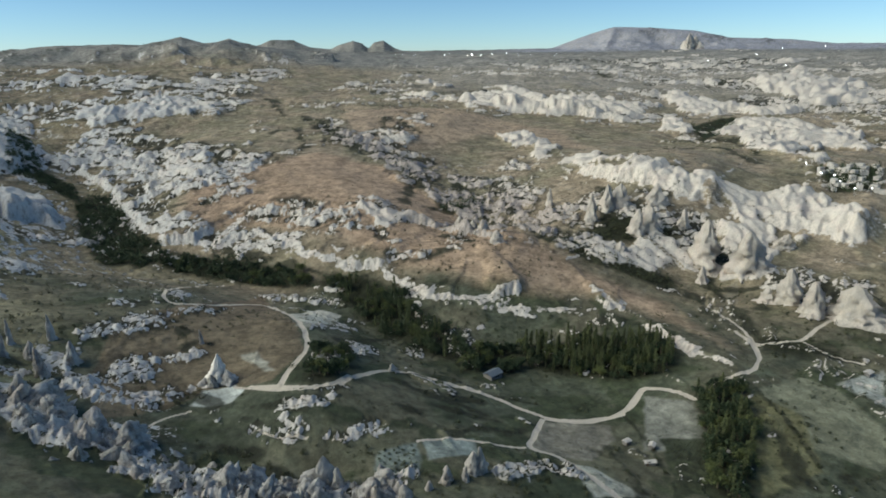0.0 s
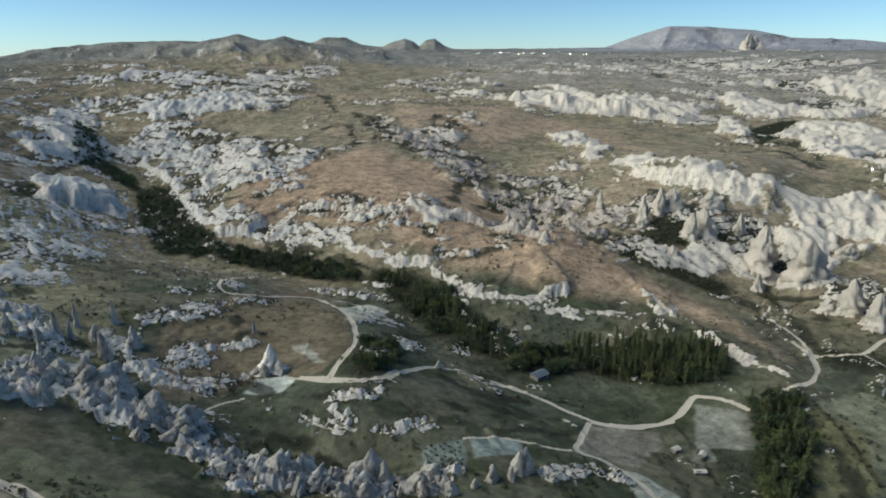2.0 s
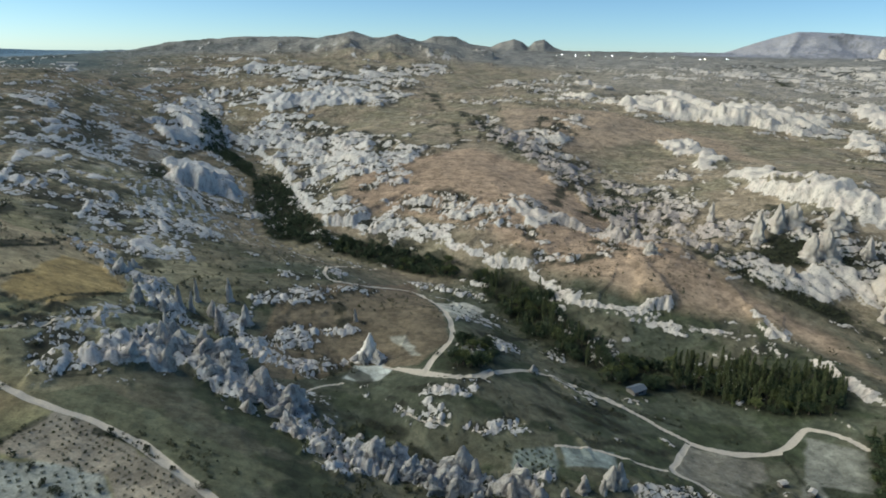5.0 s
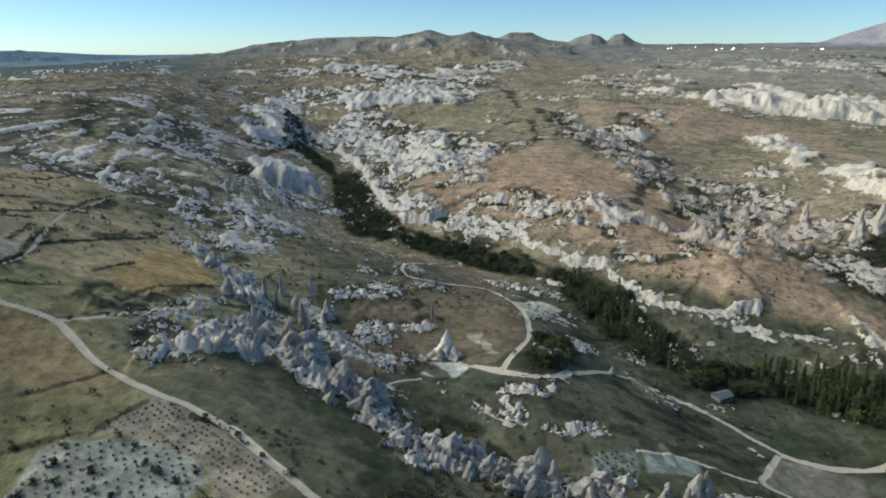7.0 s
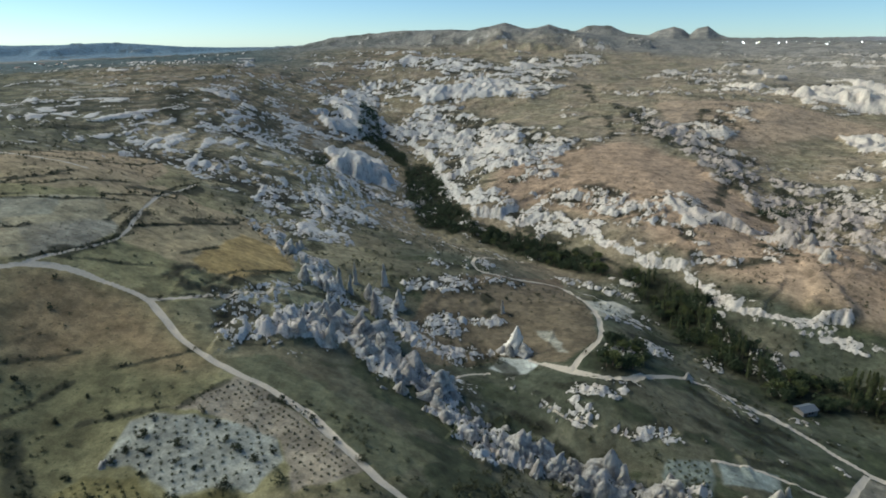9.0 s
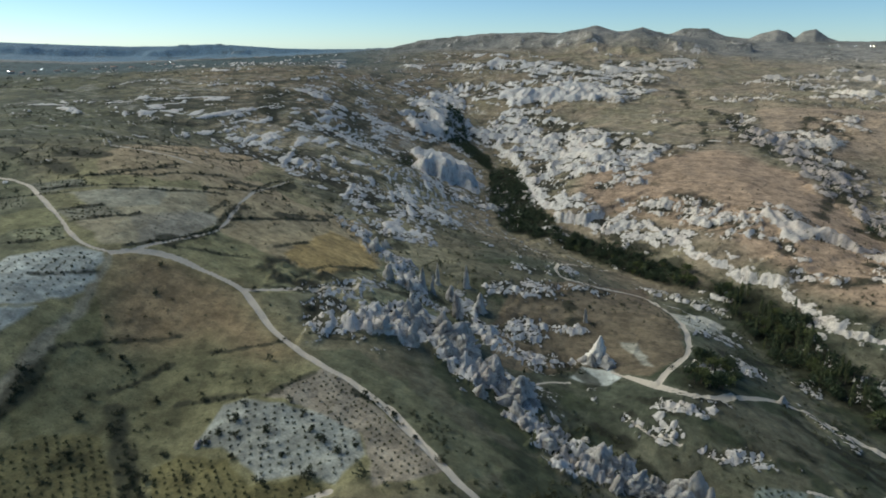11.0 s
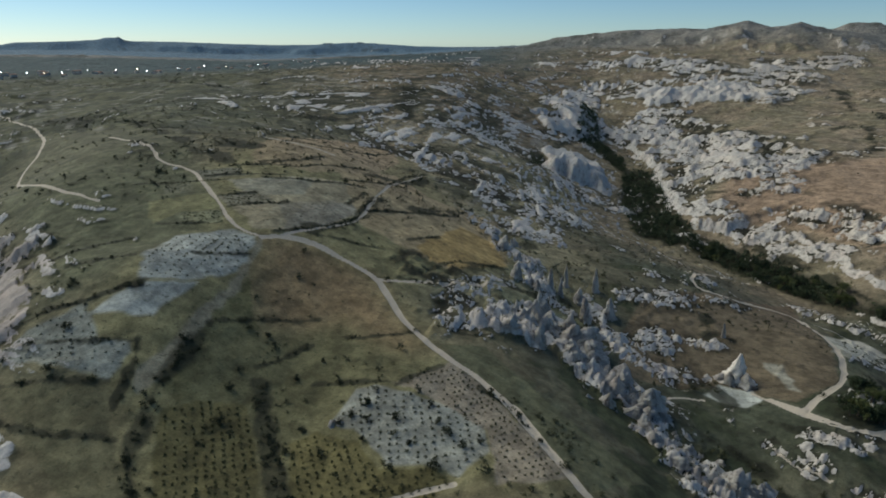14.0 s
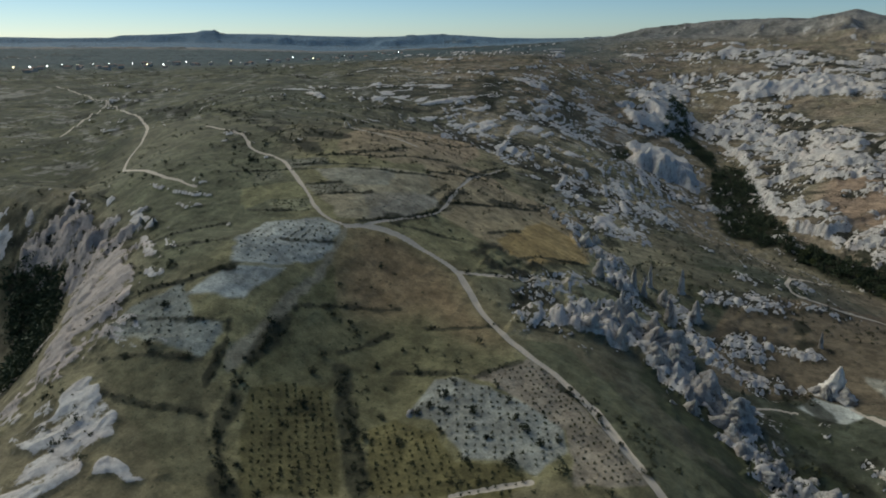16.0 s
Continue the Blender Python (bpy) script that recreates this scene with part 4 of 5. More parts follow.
        z[k] += m * height * 1.15 * (b - 0.45 + 0.5 * tear)
        if radius < 20:
            z[k] += m * (2.2 if height > 7 else 1.2) * (crests(x[k], y[k], 3.4, 57, 3) - 0.45)
        rock[k] = np.maximum(rock[k], m * soft(b + tear, 0.47, 0.65))
    # scattered outcrops and low terraces on the open slopes
    wild = (1 - tilled) * (1 - 0.6 * calm)
    for ring in (HILL_BROWN, HILL_TOP, RED_SHELF):
        k = near_box(x, y, ring, 20)
        wild[k] *= 1 - (0.45 if ring is HILL_BROWN else 0.7) * soft(area_depth(x[k], y[k], ring), -15, 15)
    for size, near, high in ((26, 300, 2.2), (75, 700, 6.0)):
        k = np.nonzero((r > near) & (r < size * 45))[0]
        z[k] += high * (run_off(x[k], y[k], gx[k], gy[k], size, 171) - 0.5) * wild[k] * soft(r[k], near, near * 1.6) * (1 - soft(r[k], size * 30, size * 45)) * soft(bearing[k], -20, -8)
    lean = 0.4 * (1 - soft(bearing, -44, -26)) * soft(r, 250, 500) + 0.13 * soft(bearing, -8, 4) * soft(r, 350, 500) - 0.3 * soft(bearing, 4, 14) * soft(r, 1000, 1400) * (1 - soft(r, 2300, 2700))
    for size, seed, limit, high in ((26, 51, 0.72, 1.6), (80, 53, 0.66, 4.5), (200, 55, 0.6, 8.0)):
        near, far = size * 5, size * 40
        here = soft(r, near, near * 2.2) * (1 - soft(r, far, far * 1.6)) * wild
        out = layered(x, y, size, seed, 5, 0.62)
        m = soft(out - lean, limit, limit + 0.35) * here * wild
        b = 0.5 * lumps(x, y, size * 0.22, seed + 1, 4) + 0.5 * crests(x, y, size * 0.25, seed + 2, 3)
        z += m * high * b
        rock = np.maximum(rock, m * soft(b, 0.2, 0.5))
        rugged = np.maximum(rugged, 0.6 * m)
    # thin ledges of pale rock that run along the slopes
    hold = np.zeros(len(x))
    for size, reach, near, far, seed, limit, high in ((6.0, 9.0, 170, 800, 141, 0.33, 1.2), (14.0, 24.0, 420, 2300, 143, 0.4, 2.6)):
        here = np.nonzero((r > near) & (r < far * 1.4))[0]
        u, v, tx, ty = x[here], y[here], -gy[here], gx[here]
        streak = np.mean([layered(u + o * reach * tx, v + o * reach * ty, size, seed, 2) for o in (-1.5, -0.9, -0.3, 0.3, 0.9, 1.5)], 0)
        beds = soft(area_depth(u, v, LEDGES), -40, 30)
        m = soft(streak + 0.3 * layered(u, v, size * 6, seed + 1, 2) - 0.5 * lean[here] * (1 - beds) + (0.19 if size < 10 else -0.1) * beds, limit, limit + 0.22)
        m *= soft(r[here], near, near * 1.5) * (1 - soft(r[here], far, far * 1.4)) * (1 - tilled[here]) * (0.15 + 0.85 * wild[here])
        z[here] += high * m
        rock[here] = np.maximum(rock[here], 0.85 * m)
        hold[here] = np.maximum(hold[here], m * beds)
    # bedded tuff: steep faces and flat ledges that follow the contours
    open_land = np.maximum(rugged, 0.55 * wild * soft(r, 230, 330)) * (1 - bare) * (1 - tilled) * (1 - np.clip(2 * lean, 0, 1))
    for rise, near, far, seed in ((2.4, 190, 560, 173), (4.6, 430, 1250, 175), (9.0, 950, 2500, 177)):
        level = (z + rise * (1.5 * layered(x, y, rise * 13, seed, 4, 0.45) + 0.45 * layered(x, y, rise * 2.6, seed + 3, 2))) / rise
        part = level - np.floor(level)
        w = open_land * soft(r, near, near * 1.3) * (1 - soft(r, far, far * 1.3)) * soft(layered(x, y, rise * 16, seed + 5, 2), -0.5, 0.35)
        z += (soft(part, 0.6, 0.94) - part) * rise * (0.6 if rise < 3 else 0.85) * w
    rock *= 1 - 0.9 * tilled * (r < 330)
    rock *= 1 - (0.45 + 0.4 * soft(r, 3000, 3300)) * soft(r, 2300, 2800) * (1 - soft(bearing, 38, 42) * (1 - soft(r, 3900, 4100)))
    # tracks cut a little into the ground
    for width, line in TRACKS:
        k = near_box(x, y, line, width * 3)
        d = line_distance(x[k] + 0.5 * grain(x[k], y[k], 9, 81), y[k] + 0.5 * grain(x[k], y[k], 9, 82), line)[0]
        wide = width * (1 + 0.3 * grain(x[k], y[k], 14, 83))
        on = 1 - soft(d, wide * 0.25, wide * 0.55)
        wear[k] = np.maximum(wear[k], on)
        z[k] -= 0.25 * on
        rock[k] *= soft(d, width * 0.4, width * 1.2)
    z += 0.25 * layered(x, y, 7, 91, 3) * (1 - soft(r, 250, 500))
    return z, rock, wear, rugged, np.maximum(bare, hold), np.maximum(rugged, 0.7 * wild * soft(r, 250, 380)) * (1 - tilled) * (1 - np.clip(2.4 * lean, 0, 1))


def soil_and_haze(x, y, rugged):
    """Colour of the bare soil and dry grass, with far haze and shade painted in."""
    r = np.hypot(x, y)
    a = soft(layered(x, y, 160, 101, 4), -0.6, 0.6)[:, None]
    b = soft(layered(x, y, 45, 102, 4), -0.5, 0.7)[:, None]
    c = np.array(DRY) * (1 - a) + np.array((0.33, 0.27, 0.175)) * a
    c = c * (1 - 0.5 * b) + np.array(GREEN) * 0.5 * b
    shelf = (soft(470 - r, -60, 60) * soft(np.degrees(np.arctan2(x, y)), -26, -16))[:, None]
    c = c * (1 - shelf) + shelf * (np.array((0.185, 0.165, 0.11)) * (1 - b) + np.array((0.13, 0.135, 0.09)) * b)
    d = 0.85 * shelf * soft(layered(x, y, 24, 153, 4, 0.62), 0.05, 0.55)[:, None]
    c = c * (1 - d) + d * np.array((0.075, 0.085, 0.045))
    west = (soft(-np.degrees(np.arctan2(x, y)), 8, 16) * soft(r, 230, 300) * (1 - soft(r, 600, 900)) * (1 - soft(-np.degrees(np.arctan2(x, y)), 30, 40)))[:, None]
    c = c * (1 - west) + west * (np.array((0.44, 0.37, 0.23)) * (1 - b) + np.array((0.33, 0.31, 0.19)) * b)
    moor = (soft(-np.degrees(np.arctan2(x, y)), 27, 42) * soft(r, 330, 520))[:, None]
    c = c * (1 - moor) + moor * (np.array((0.155, 0.155, 0.08)) * (1 - b) + np.array((0.095, 0.105, 0.055)) * b)
    d = (0.55 * soft(-np.degrees(np.arctan2(x, y)), 10, 20) * soft(r, 330, 450) * soft(layered(x, y, 38, 151, 4, 0.6), 0.25, 0.6))[:, None]
    c = c * (1 - d) + d * np.array((0.075, 0.08, 0.045))
    east = (soft(np.degrees(np.arctan2(x, y)), -12, 6) * soft(r, 400, 560))[:, None]
    c = c * (1 - east) + east * (np.array((0.43, 0.345, 0.235)) * (1 - b) + np.array((0.34, 0.295, 0.19)) * b)
    # terraces, banks and lines of dry scrub along the slopes
    k = np.nonzero((r > 380) & (r < 3000) & (y > 0))[0]
    gx, gy = fall_line(x[k], y[k])
    here = (0.35 + 0.65 * soft(-x[k] / np.maximum(y[k], 1), 0.0, 0.25)) * soft(r[k], 390, 480) * (1 - soft(r[k], 2200, 2800))
    for size, reach in ((7.0, 12.0), (18.0, 34.0)):
        streak = np.mean([layered(x[k] - o * reach * gy, y[k] + o * reach * gx, size, 161, 2) for o in (-1.4, -0.7, 0.0, 0.7, 1.4)], 0)
        fade = here * (soft(r[k], 600, 900) if size > 10 else 1 - soft(r[k], 900, 1300))
        beds = soft(area_depth(x[k], y[k], LEDGES), -40, 30)
        w = (0.7 * fade * soft(streak + 0.16 * beds, 0.12, 0.3))[:, None]
        c[k] = c[k] * (1 - w) + w * np.array((0.055, 0.062, 0.038))
        w = (0.6 * fade * soft(-streak, 0.25, 0.4))[:, None]
        c[k] = c[k] * (1 - w) + w * np.array((0.42, 0.4, 0.34))
    # hills past 2200 m paled and greyed to stand in for haze
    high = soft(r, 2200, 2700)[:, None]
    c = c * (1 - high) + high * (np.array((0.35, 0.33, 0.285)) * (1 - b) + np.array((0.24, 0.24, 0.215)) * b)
    # pale blue-grey over the eastern mountain, haze put into its colour
    east_haze = (soft(r, 3700, 4000) * soft(np.degrees(np.arctan2(x, y)), 26, 32))[:, None]
    c = c * (1 - east_haze) + np.array((0.42, 0.42, 0.455)) * east_haze
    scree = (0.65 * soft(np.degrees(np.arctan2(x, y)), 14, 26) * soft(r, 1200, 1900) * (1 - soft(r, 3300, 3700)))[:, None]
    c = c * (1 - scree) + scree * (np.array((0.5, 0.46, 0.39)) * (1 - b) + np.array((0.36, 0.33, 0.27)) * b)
    for ring, colour in FIELDS:
        k = near_box(x, y, ring, 40)
        edge = 0.3 + 0.0025 * float(np.hypot(*np.array(ring).mean(0)))
        d = area_depth(x[k] + edge * grain(x[k], y[k], edge * 5, 111), y[k] + edge * grain(x[k], y[k], edge * 5, 112), ring)
        wide = 12.0 if ring in (PLOUGHED, HILL_BROWN, HILL_TOP, LOWER_FIELD, ORANGE_MID, WEST_FIELDS) else edge
        w = soft(d, -wide, wide)[:, None]
        c[k] = c[k] * (1 - w) + np.array(colour) * w
    # haze over the far western plain, painted as a blue-green tint
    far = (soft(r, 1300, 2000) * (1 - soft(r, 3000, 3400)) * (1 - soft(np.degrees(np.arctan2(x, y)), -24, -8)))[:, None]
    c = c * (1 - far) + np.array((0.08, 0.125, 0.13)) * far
    # bluer tint for the haze in front of the western ridge
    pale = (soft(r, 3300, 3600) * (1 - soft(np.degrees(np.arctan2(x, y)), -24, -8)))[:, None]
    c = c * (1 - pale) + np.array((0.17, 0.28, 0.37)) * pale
    # near ground tinted greener, a lens colour cast put into the soil
    near = (1 - soft(r, 330, 480))[:, None]
    c = c * (1 + near * np.array((-0.05, 0.015, -0.02)))
    # thorn and broom fill the clefts between the rocks; hollow shade painted in too
    w = (0.95 * rugged * soft(layered(x, y, 14, 131, 3) + 0.45, -0.3, 0.5))[:, None]
    c = c * (1 - w) + np.array((0.052, 0.052, 0.034)) * w
    for number, line in enumerate(HEDGES):
        k = near_box(x, y, line, 20)
        wide = 3.6 if number < 2 else 1.6
        w = (0.8 * (1 - soft(line_distance(x[k], y[k], line)[0] + 0.6 * wide * grain(x[k], y[k], wide * 2, 133), wide * 0.4, wide)))[:, None]
        c[k] = c[k] * (1 - w) + np.array((0.06, 0.062, 0.04)) * w
    # dark scrub ground along the draws; one strip paints a ledge shadow
    for line in DRAWS:
        k = near_box(x, y, line, 25)
        wide = 2.0 + 0.0055 * math.hypot(*line[0])
        w = (0.85 * (1 - soft(line_distance(x[k], y[k], line)[0] + wide * layered(x[k], y[k], wide * 3, 137, 3), wide * 0.2, wide)))[:, None]
        c[k] = c[k] * (1 - w) + np.array((0.05, 0.052, 0.032)) * w
    # darker ground inside the wood outlines, softly edged
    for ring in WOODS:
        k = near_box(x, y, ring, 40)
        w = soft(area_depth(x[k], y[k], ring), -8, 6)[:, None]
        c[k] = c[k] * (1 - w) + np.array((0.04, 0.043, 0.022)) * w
    return c


LAND = {}


def ground_sheet():
    """One sheet of land to the horizon, finest where the flight passes nearest."""
    west, east, fine = -71, 65, 1130
    bearings = np.radians(np.concatenate([np.linspace(east - 360 + 3, west - 3, 70), np.linspace(west, east, fine)]))
    far = np.exp(np.concatenate([np.linspace(math.log(15), math.log(95), 14)[:-1], np.linspace(math.log(95), math.log(1500), 620), np.linspace(math.log(1500), math.log(4950), 135)[1:]]))
    a, r = np.meshgrid(bearings, far, indexing="ij")
    x, y = (r * np.sin(a)).ravel() - 10, (r * np.cos(a)).ravel()
    z, rock, wear, rugged, bare, stony = relief(x, y)
    n, m = a.shape
    # tuff shows on steep faces; grass and scrub hold on the ledges
    h = z.reshape(n, m)
    steep = np.hypot(np.gradient(h, far, axis=1), np.gradient(h, bearings, axis=0) / far).ravel()
    steep = steep * (1 + 1.3 * soft(np.hypot(x, y), 1100, 2400) * np.maximum(soft(x / np.maximum(y, 1), 0.1, 0.25), 1 - soft(np.hypot(x, y), 1900, 2300)))
    face = soft(steep + 0.1 * layered(x, y, 30, 191, 3), 0.42, 0.72) * (1 - 0.9 * soft(wear, 0.1, 0.5))
    rock = np.maximum(rock * np.maximum(bare, 0.25 + 0.75 * soft(steep, 0.16, 0.5)), 0.9 * stony * face)
    LAND.update(bearings=bearings, far=far, z=z.reshape(n, m))
    x, y, z = np.append(x, -10), np.append(y, 0), np.append(z, lie(np.array([-10.0]), np.array([0.0])))
    i, j = np.meshgrid(np.arange(n), np.arange(m - 1), indexing="ij")
    i2 = (i + 1) % n
    quads = np.stack([i * m + j, i * m + j + 1, i2 * m + j + 1, i2 * m + j], -1).reshape(-1, 4)
    hub = np.stack([np.full(n, n * m), np.arange(n) * m, ((np.arange(n) + 1) % n) * m], 1)
    mesh = bpy.data.meshes.new("ground")
    mesh.vertices.add(n * m + 1)
    mesh.vertices.foreach_set("co", np.stack([x, y, z], 1).ravel())
    mesh.loops.add(quads.size + hub.size)
    mesh.loops.foreach_set("vertex_index", np.concatenate([quads.ravel(), hub.ravel()]).astype(np.int32))
    mesh.polygons.add(len(quads) + n)
    mesh.polygons.foreach_set("loop_start", np.concatenate([np.arange(len(quads)) * 4, quads.size + np.arange(n) * 3]).astype(np.int32))
    mesh.polygons.foreach_set("use_smooth", np.ones(len(quads) + n, bool))
    mesh.update(calc_edges=True)
    stain_shade = soft(area_depth(x[:-1] + 14 * layered(x[:-1], y[:-1], 60, 193, 3), y[:-1], BADLAND), -40, 25)
    # ravine rock takes the same dark tone in place of shade
    stain_shade = np.maximum(stain_shade, soft(area_depth(x[:-1], y[:-1], RAVINE), -6, 6))
    for name, values in (("rock", rock), ("path", wear), ("stain_shade", stain_shade), ("bare", bare)):
        mesh.attributes.new(name, "FLOAT", "POINT").data.foreach_set("value", np.append(values, 0).astype(np.float32))
    # this colour layer holds the painted haze of the distance as well
    c = np.ones((n * m + 1, 4), np.float32)
    c[:-1, :3] = soil_and_haze(x[:-1], y[:-1], rugged)
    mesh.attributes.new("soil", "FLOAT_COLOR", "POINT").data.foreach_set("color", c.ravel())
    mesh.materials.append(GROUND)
    return tagged(new("ground", mesh), "dry eroded valley land of pale tuff, brown grass and dirt tracks", "ground", kind="structure")


land = ground_sheet()

# ---------------------------------------------------------------- things


def heights(x, y):
    """The height of the finished ground sheet at the given places."""
    x, y = np.atleast_1d(np.array(x, float)) + 10, np.atleast_1d(np.array(y, float))
    w, far, z = LAND["bearings"], LAND["far"], LAND["z"]
    a = np.mod(np.arctan2(x, y) - w[0], 2 * math.pi) + w[0]
    r = np.clip(np.hypot(x, y), far[0], far[-1])
    i = np.clip(np.searchsorted(w, a) - 1, 0, len(w) - 2)
    j = np.clip(np.searchsorted(far, r) - 1, 0, len(far) - 2)
    s, t = np.clip((a - w[i]) / (w[i + 1] - w[i]), 0, 1), (r - far[j]) / (far[j + 1] - far[j])
    return (z[i, j] * (1 - s) + z[i + 1, j] * s) * (1 - t) + (z[i, j + 1] * (1 - s) + z[i + 1, j + 1] * s) * t


def mesh_of(name, verts, faces, material, smooth=False):
    mesh = bpy.data.meshes.new(name)
    mesh.from_pydata([tuple(v) for v in verts], [], [tuple(int(i) for i in f) for f in faces])
    mesh.materials.append(material)
    if smooth:
        mesh.polygons.foreach_set("use_smooth", np.ones(len(mesh.polygons), bool))
    mesh.update()
    return mesh


def child(name, mesh, parent, label=""):
    ob = new(name, mesh)
    ob.parent = parent
    return tagged(ob, label)


def tufts(rng, centres, size, leaves, leaf=0.62):
    """Leaf clumps: small bent triangles thrown round the given centres. Returns vertices and faces."""
    n = len(centres)
    c = np.repeat(centres, leaves, 0)
    s = np.repeat(np.broadcast_to(size, n), leaves)[:, None]
    d = rng.normal(size=(n * leaves, 3))
    d /= np.linalg.norm(d, axis=1)[:, None]
    at = c + d * s * rng.uniform(0.2, 1.0, (n * leaves, 1))
    a, b = np.clip(rng.normal(size=(2, n * leaves, 3)), -1.2, 1.2) * s * leaf
    verts = np.stack([at, at + a, at + b], 1).reshape(-1, 3)
    return verts, np.arange(len(verts)).reshape(-1, 3)


def inside(ring, count, rng):
    """Random places inside an outline."""
    p = np.array(ring)
    found = np.zeros((0, 2))
    while len(found) < count:
        q = rng.uniform(p.min(0), p.max(0), (count * 4, 2))
        found = np.concatenate([found, q[area_depth(q[:, 0], q[:, 1], ring) > 0]])
    return found[:count]


# ---- trees
def tube(points, radii, sides=6):
    verts, faces = [], []
    for p, r in zip(points, radii):
        for k in range(sides):
            w = 2 * math.pi * k / sides
            verts.append((p[0] + r * math.cos(w), p[1] + r * math.sin(w), p[2]))
    for i in range(len(points) - 1):
        for k in range(sides):
            j = (k + 1) % sides
            faces.append((i * sides + k, i * sides + j, (i + 1) * sides + j, (i + 1) * sides + k))
    return verts, faces


def poplar(seed):
    rng = np.random.default_rng(seed)
    tall = 15.0
    tree = tagged(new("poplar_tree"), "slender green poplar standing in the valley grove", "tree", "valley poplars")
    v, f = tube([(0, 0, -1.0), (0.1, 0, 4), (0.0, 0.1, 9), (0.1, 0, 14)], [0.3, 0.24, 0.14, 0.04])
    child("trunk", mesh_of("poplar_trunk", v, f, BARK), tree, "grey bark trunk")
    h = rng.uniform(0.08, 1.0, 130) ** 0.9
    w = 1.75 * np.minimum(1, h * 5) * np.sqrt(np.maximum(0, 1 - h ** 4)) * (1 - 0.35 * h) + 0.12
    t = rng.uniform(0, 2 * math.pi, 130)
    rad = w * rng.uniform(0.3, 1.0, 130)
    c = np.stack([rad * np.cos(t), rad * np.sin(t), h * tall], 1)
    child("crown", mesh_of("poplar_crown", *tufts(rng, c, rng.uniform(0.5, 0.9, 130), 7), POPLAR_LEAF), tree, "upright green leaf crown")
    return tree


def broad_tree(seed):
    rng = np.random.default_rng(seed)
    tree = tagged(new("willow_tree"), "dark green bushy willow in the valley bottom", "tree", "valley willows")
    v, f = tube([(0, 0, -1.0), (0.2, 0, 1.5), (0.3, 0.2, 3.5), (0.2, 0.3, 5.5)], [0.42, 0.34, 0.22, 0.06])
    for k in range(4):
        w = k * 1.6 + seed
        v2, f2 = tube([(0.2, 0.1, 1.6 + 0.4 * k), (1.3 * math.cos(w), 1.3 * math.sin(w), 3.0 + 0.4 * k), (2.4 * math.cos(w), 2.4 * math.sin(w), 4.4 + 0.4 * k)], [0.16, 0.1, 0.03], 5)
        f += [tuple(i + len(v) for i in q) for q in f2]
        v += v2
    child("trunk", mesh_of("willow_trunk", v, f, BARK), tree, "forked grey bark trunk")
    lobes = rng.normal(size=(9, 3)) * (1.7, 1.7, 1.0) + (0.2, 0.2, 4.4)
    c = np.concatenate([l + rng.normal(size=(17, 3)) * (0.9, 0.9, 0.7) for l in lobes])
    c[:, 2] = np.maximum(c[:, 2], 1.0)
    child("crown", mesh_of("willow_crown", *tufts(rng, c, rng.uniform(0.5, 0.9, len(c)), 7), OLIVE_LEAF if seed % 3 == 0 else WILLOW_LEAF), tree, "uneven bushy green crown")
    return tree


def plant(makers, places, low, high, seed, wide=1.0):
    """Set out trees of a few forms at the places, in varied sizes and turns."""
    rng = np.random.default_rng(seed)
    forms = []
    z = heights(places[:, 0], places[:, 1])
    for k, (x, y) in enumerate(places):
        s = rng.uniform(low, high)
        m = pose(x, y, z[k] - 0.1, 0, 0, rng.uniform(0, 360)) @ Matrix.Diagonal((s * wide * rng.uniform(0.85, 1.2), s * wide * rng.uniform(0.85, 1.2), s, 1))
        if k < len(makers):
            forms.append(makers[k](seed + k))
            forms[k].matrix_basis = m
        else:
            ob = forms[k % len(makers)]
            c = copy_thing(ob, Matrix.Identity(4))
            c.matrix_basis = m
    return forms


rng = np.random.default_rng(5)
plant([poplar] * 3, np.concatenate([inside(POPLAR_GROVE, 190, rng), inside(ORCHARD_ROW, 40, rng), inside(BANK_TREES, 45, rng)]), 0.45, 0.95, 20, 0.78)
plant([broad_tree] * 3, np.concatenate([inside(HUT_TREES, 35, rng), inside(BANK_TREES, 48, rng), inside(POPLAR_GROVE, 60, rng), inside(ORCHARD_ROW, 60, rng),
                                        inside(BUSH_HOLLOW, 24, rng), inside(BANK_LOW, 50, rng)]), 0.5, 1.15, 40)


def thicket(name, label, rings, low, high, leaves, seed, material=WILLOW_LEAF):
    """Far woods and scrub too many to count, as one mesh of leaf clumps."""
    rng = np.random.default_rng(seed)
    p = np.concatenate([inside(ring, n, rng) for ring, n in rings])
    z = heights(p[:, 0], p[:, 1])
    s = rng.uniform(low, high, len(p))
    c = np.stack([p[:, 0], p[:, 1], z + s * 0.6], 1)
    k = np.repeat(np.arange(len(p)), 4)
    c4 = c[k] + rng.normal(size=(len(k), 3)) * s[k, None] * (0.5, 0.5, 0.35)
    return tagged(new(name, mesh_of(name, *tufts(rng, c4, s[k] * 0.55, leaves, 0.4), material)), label, "trees", kind="stuff")


thicket("gorge_wood", "dark green trees filling the floor of the gorge", ((GORGE_TREES, 460), (GORGE_FAR, 520), (RAVINE_TREES, 320), (BANK_LOW, 160), (BANK_TREES, 90)), 2.0, 4.8, 16, 61)
thicket("hollow_wood", "small dark trees in hollows of the far slopes", ((NOSE_CAVE, 30), (FAR_HOLLOW, 120), (CONE_HOLLOW, 40), (VILLAGE_GROVE, 160)), 2.0, 4.5, 8, 62)


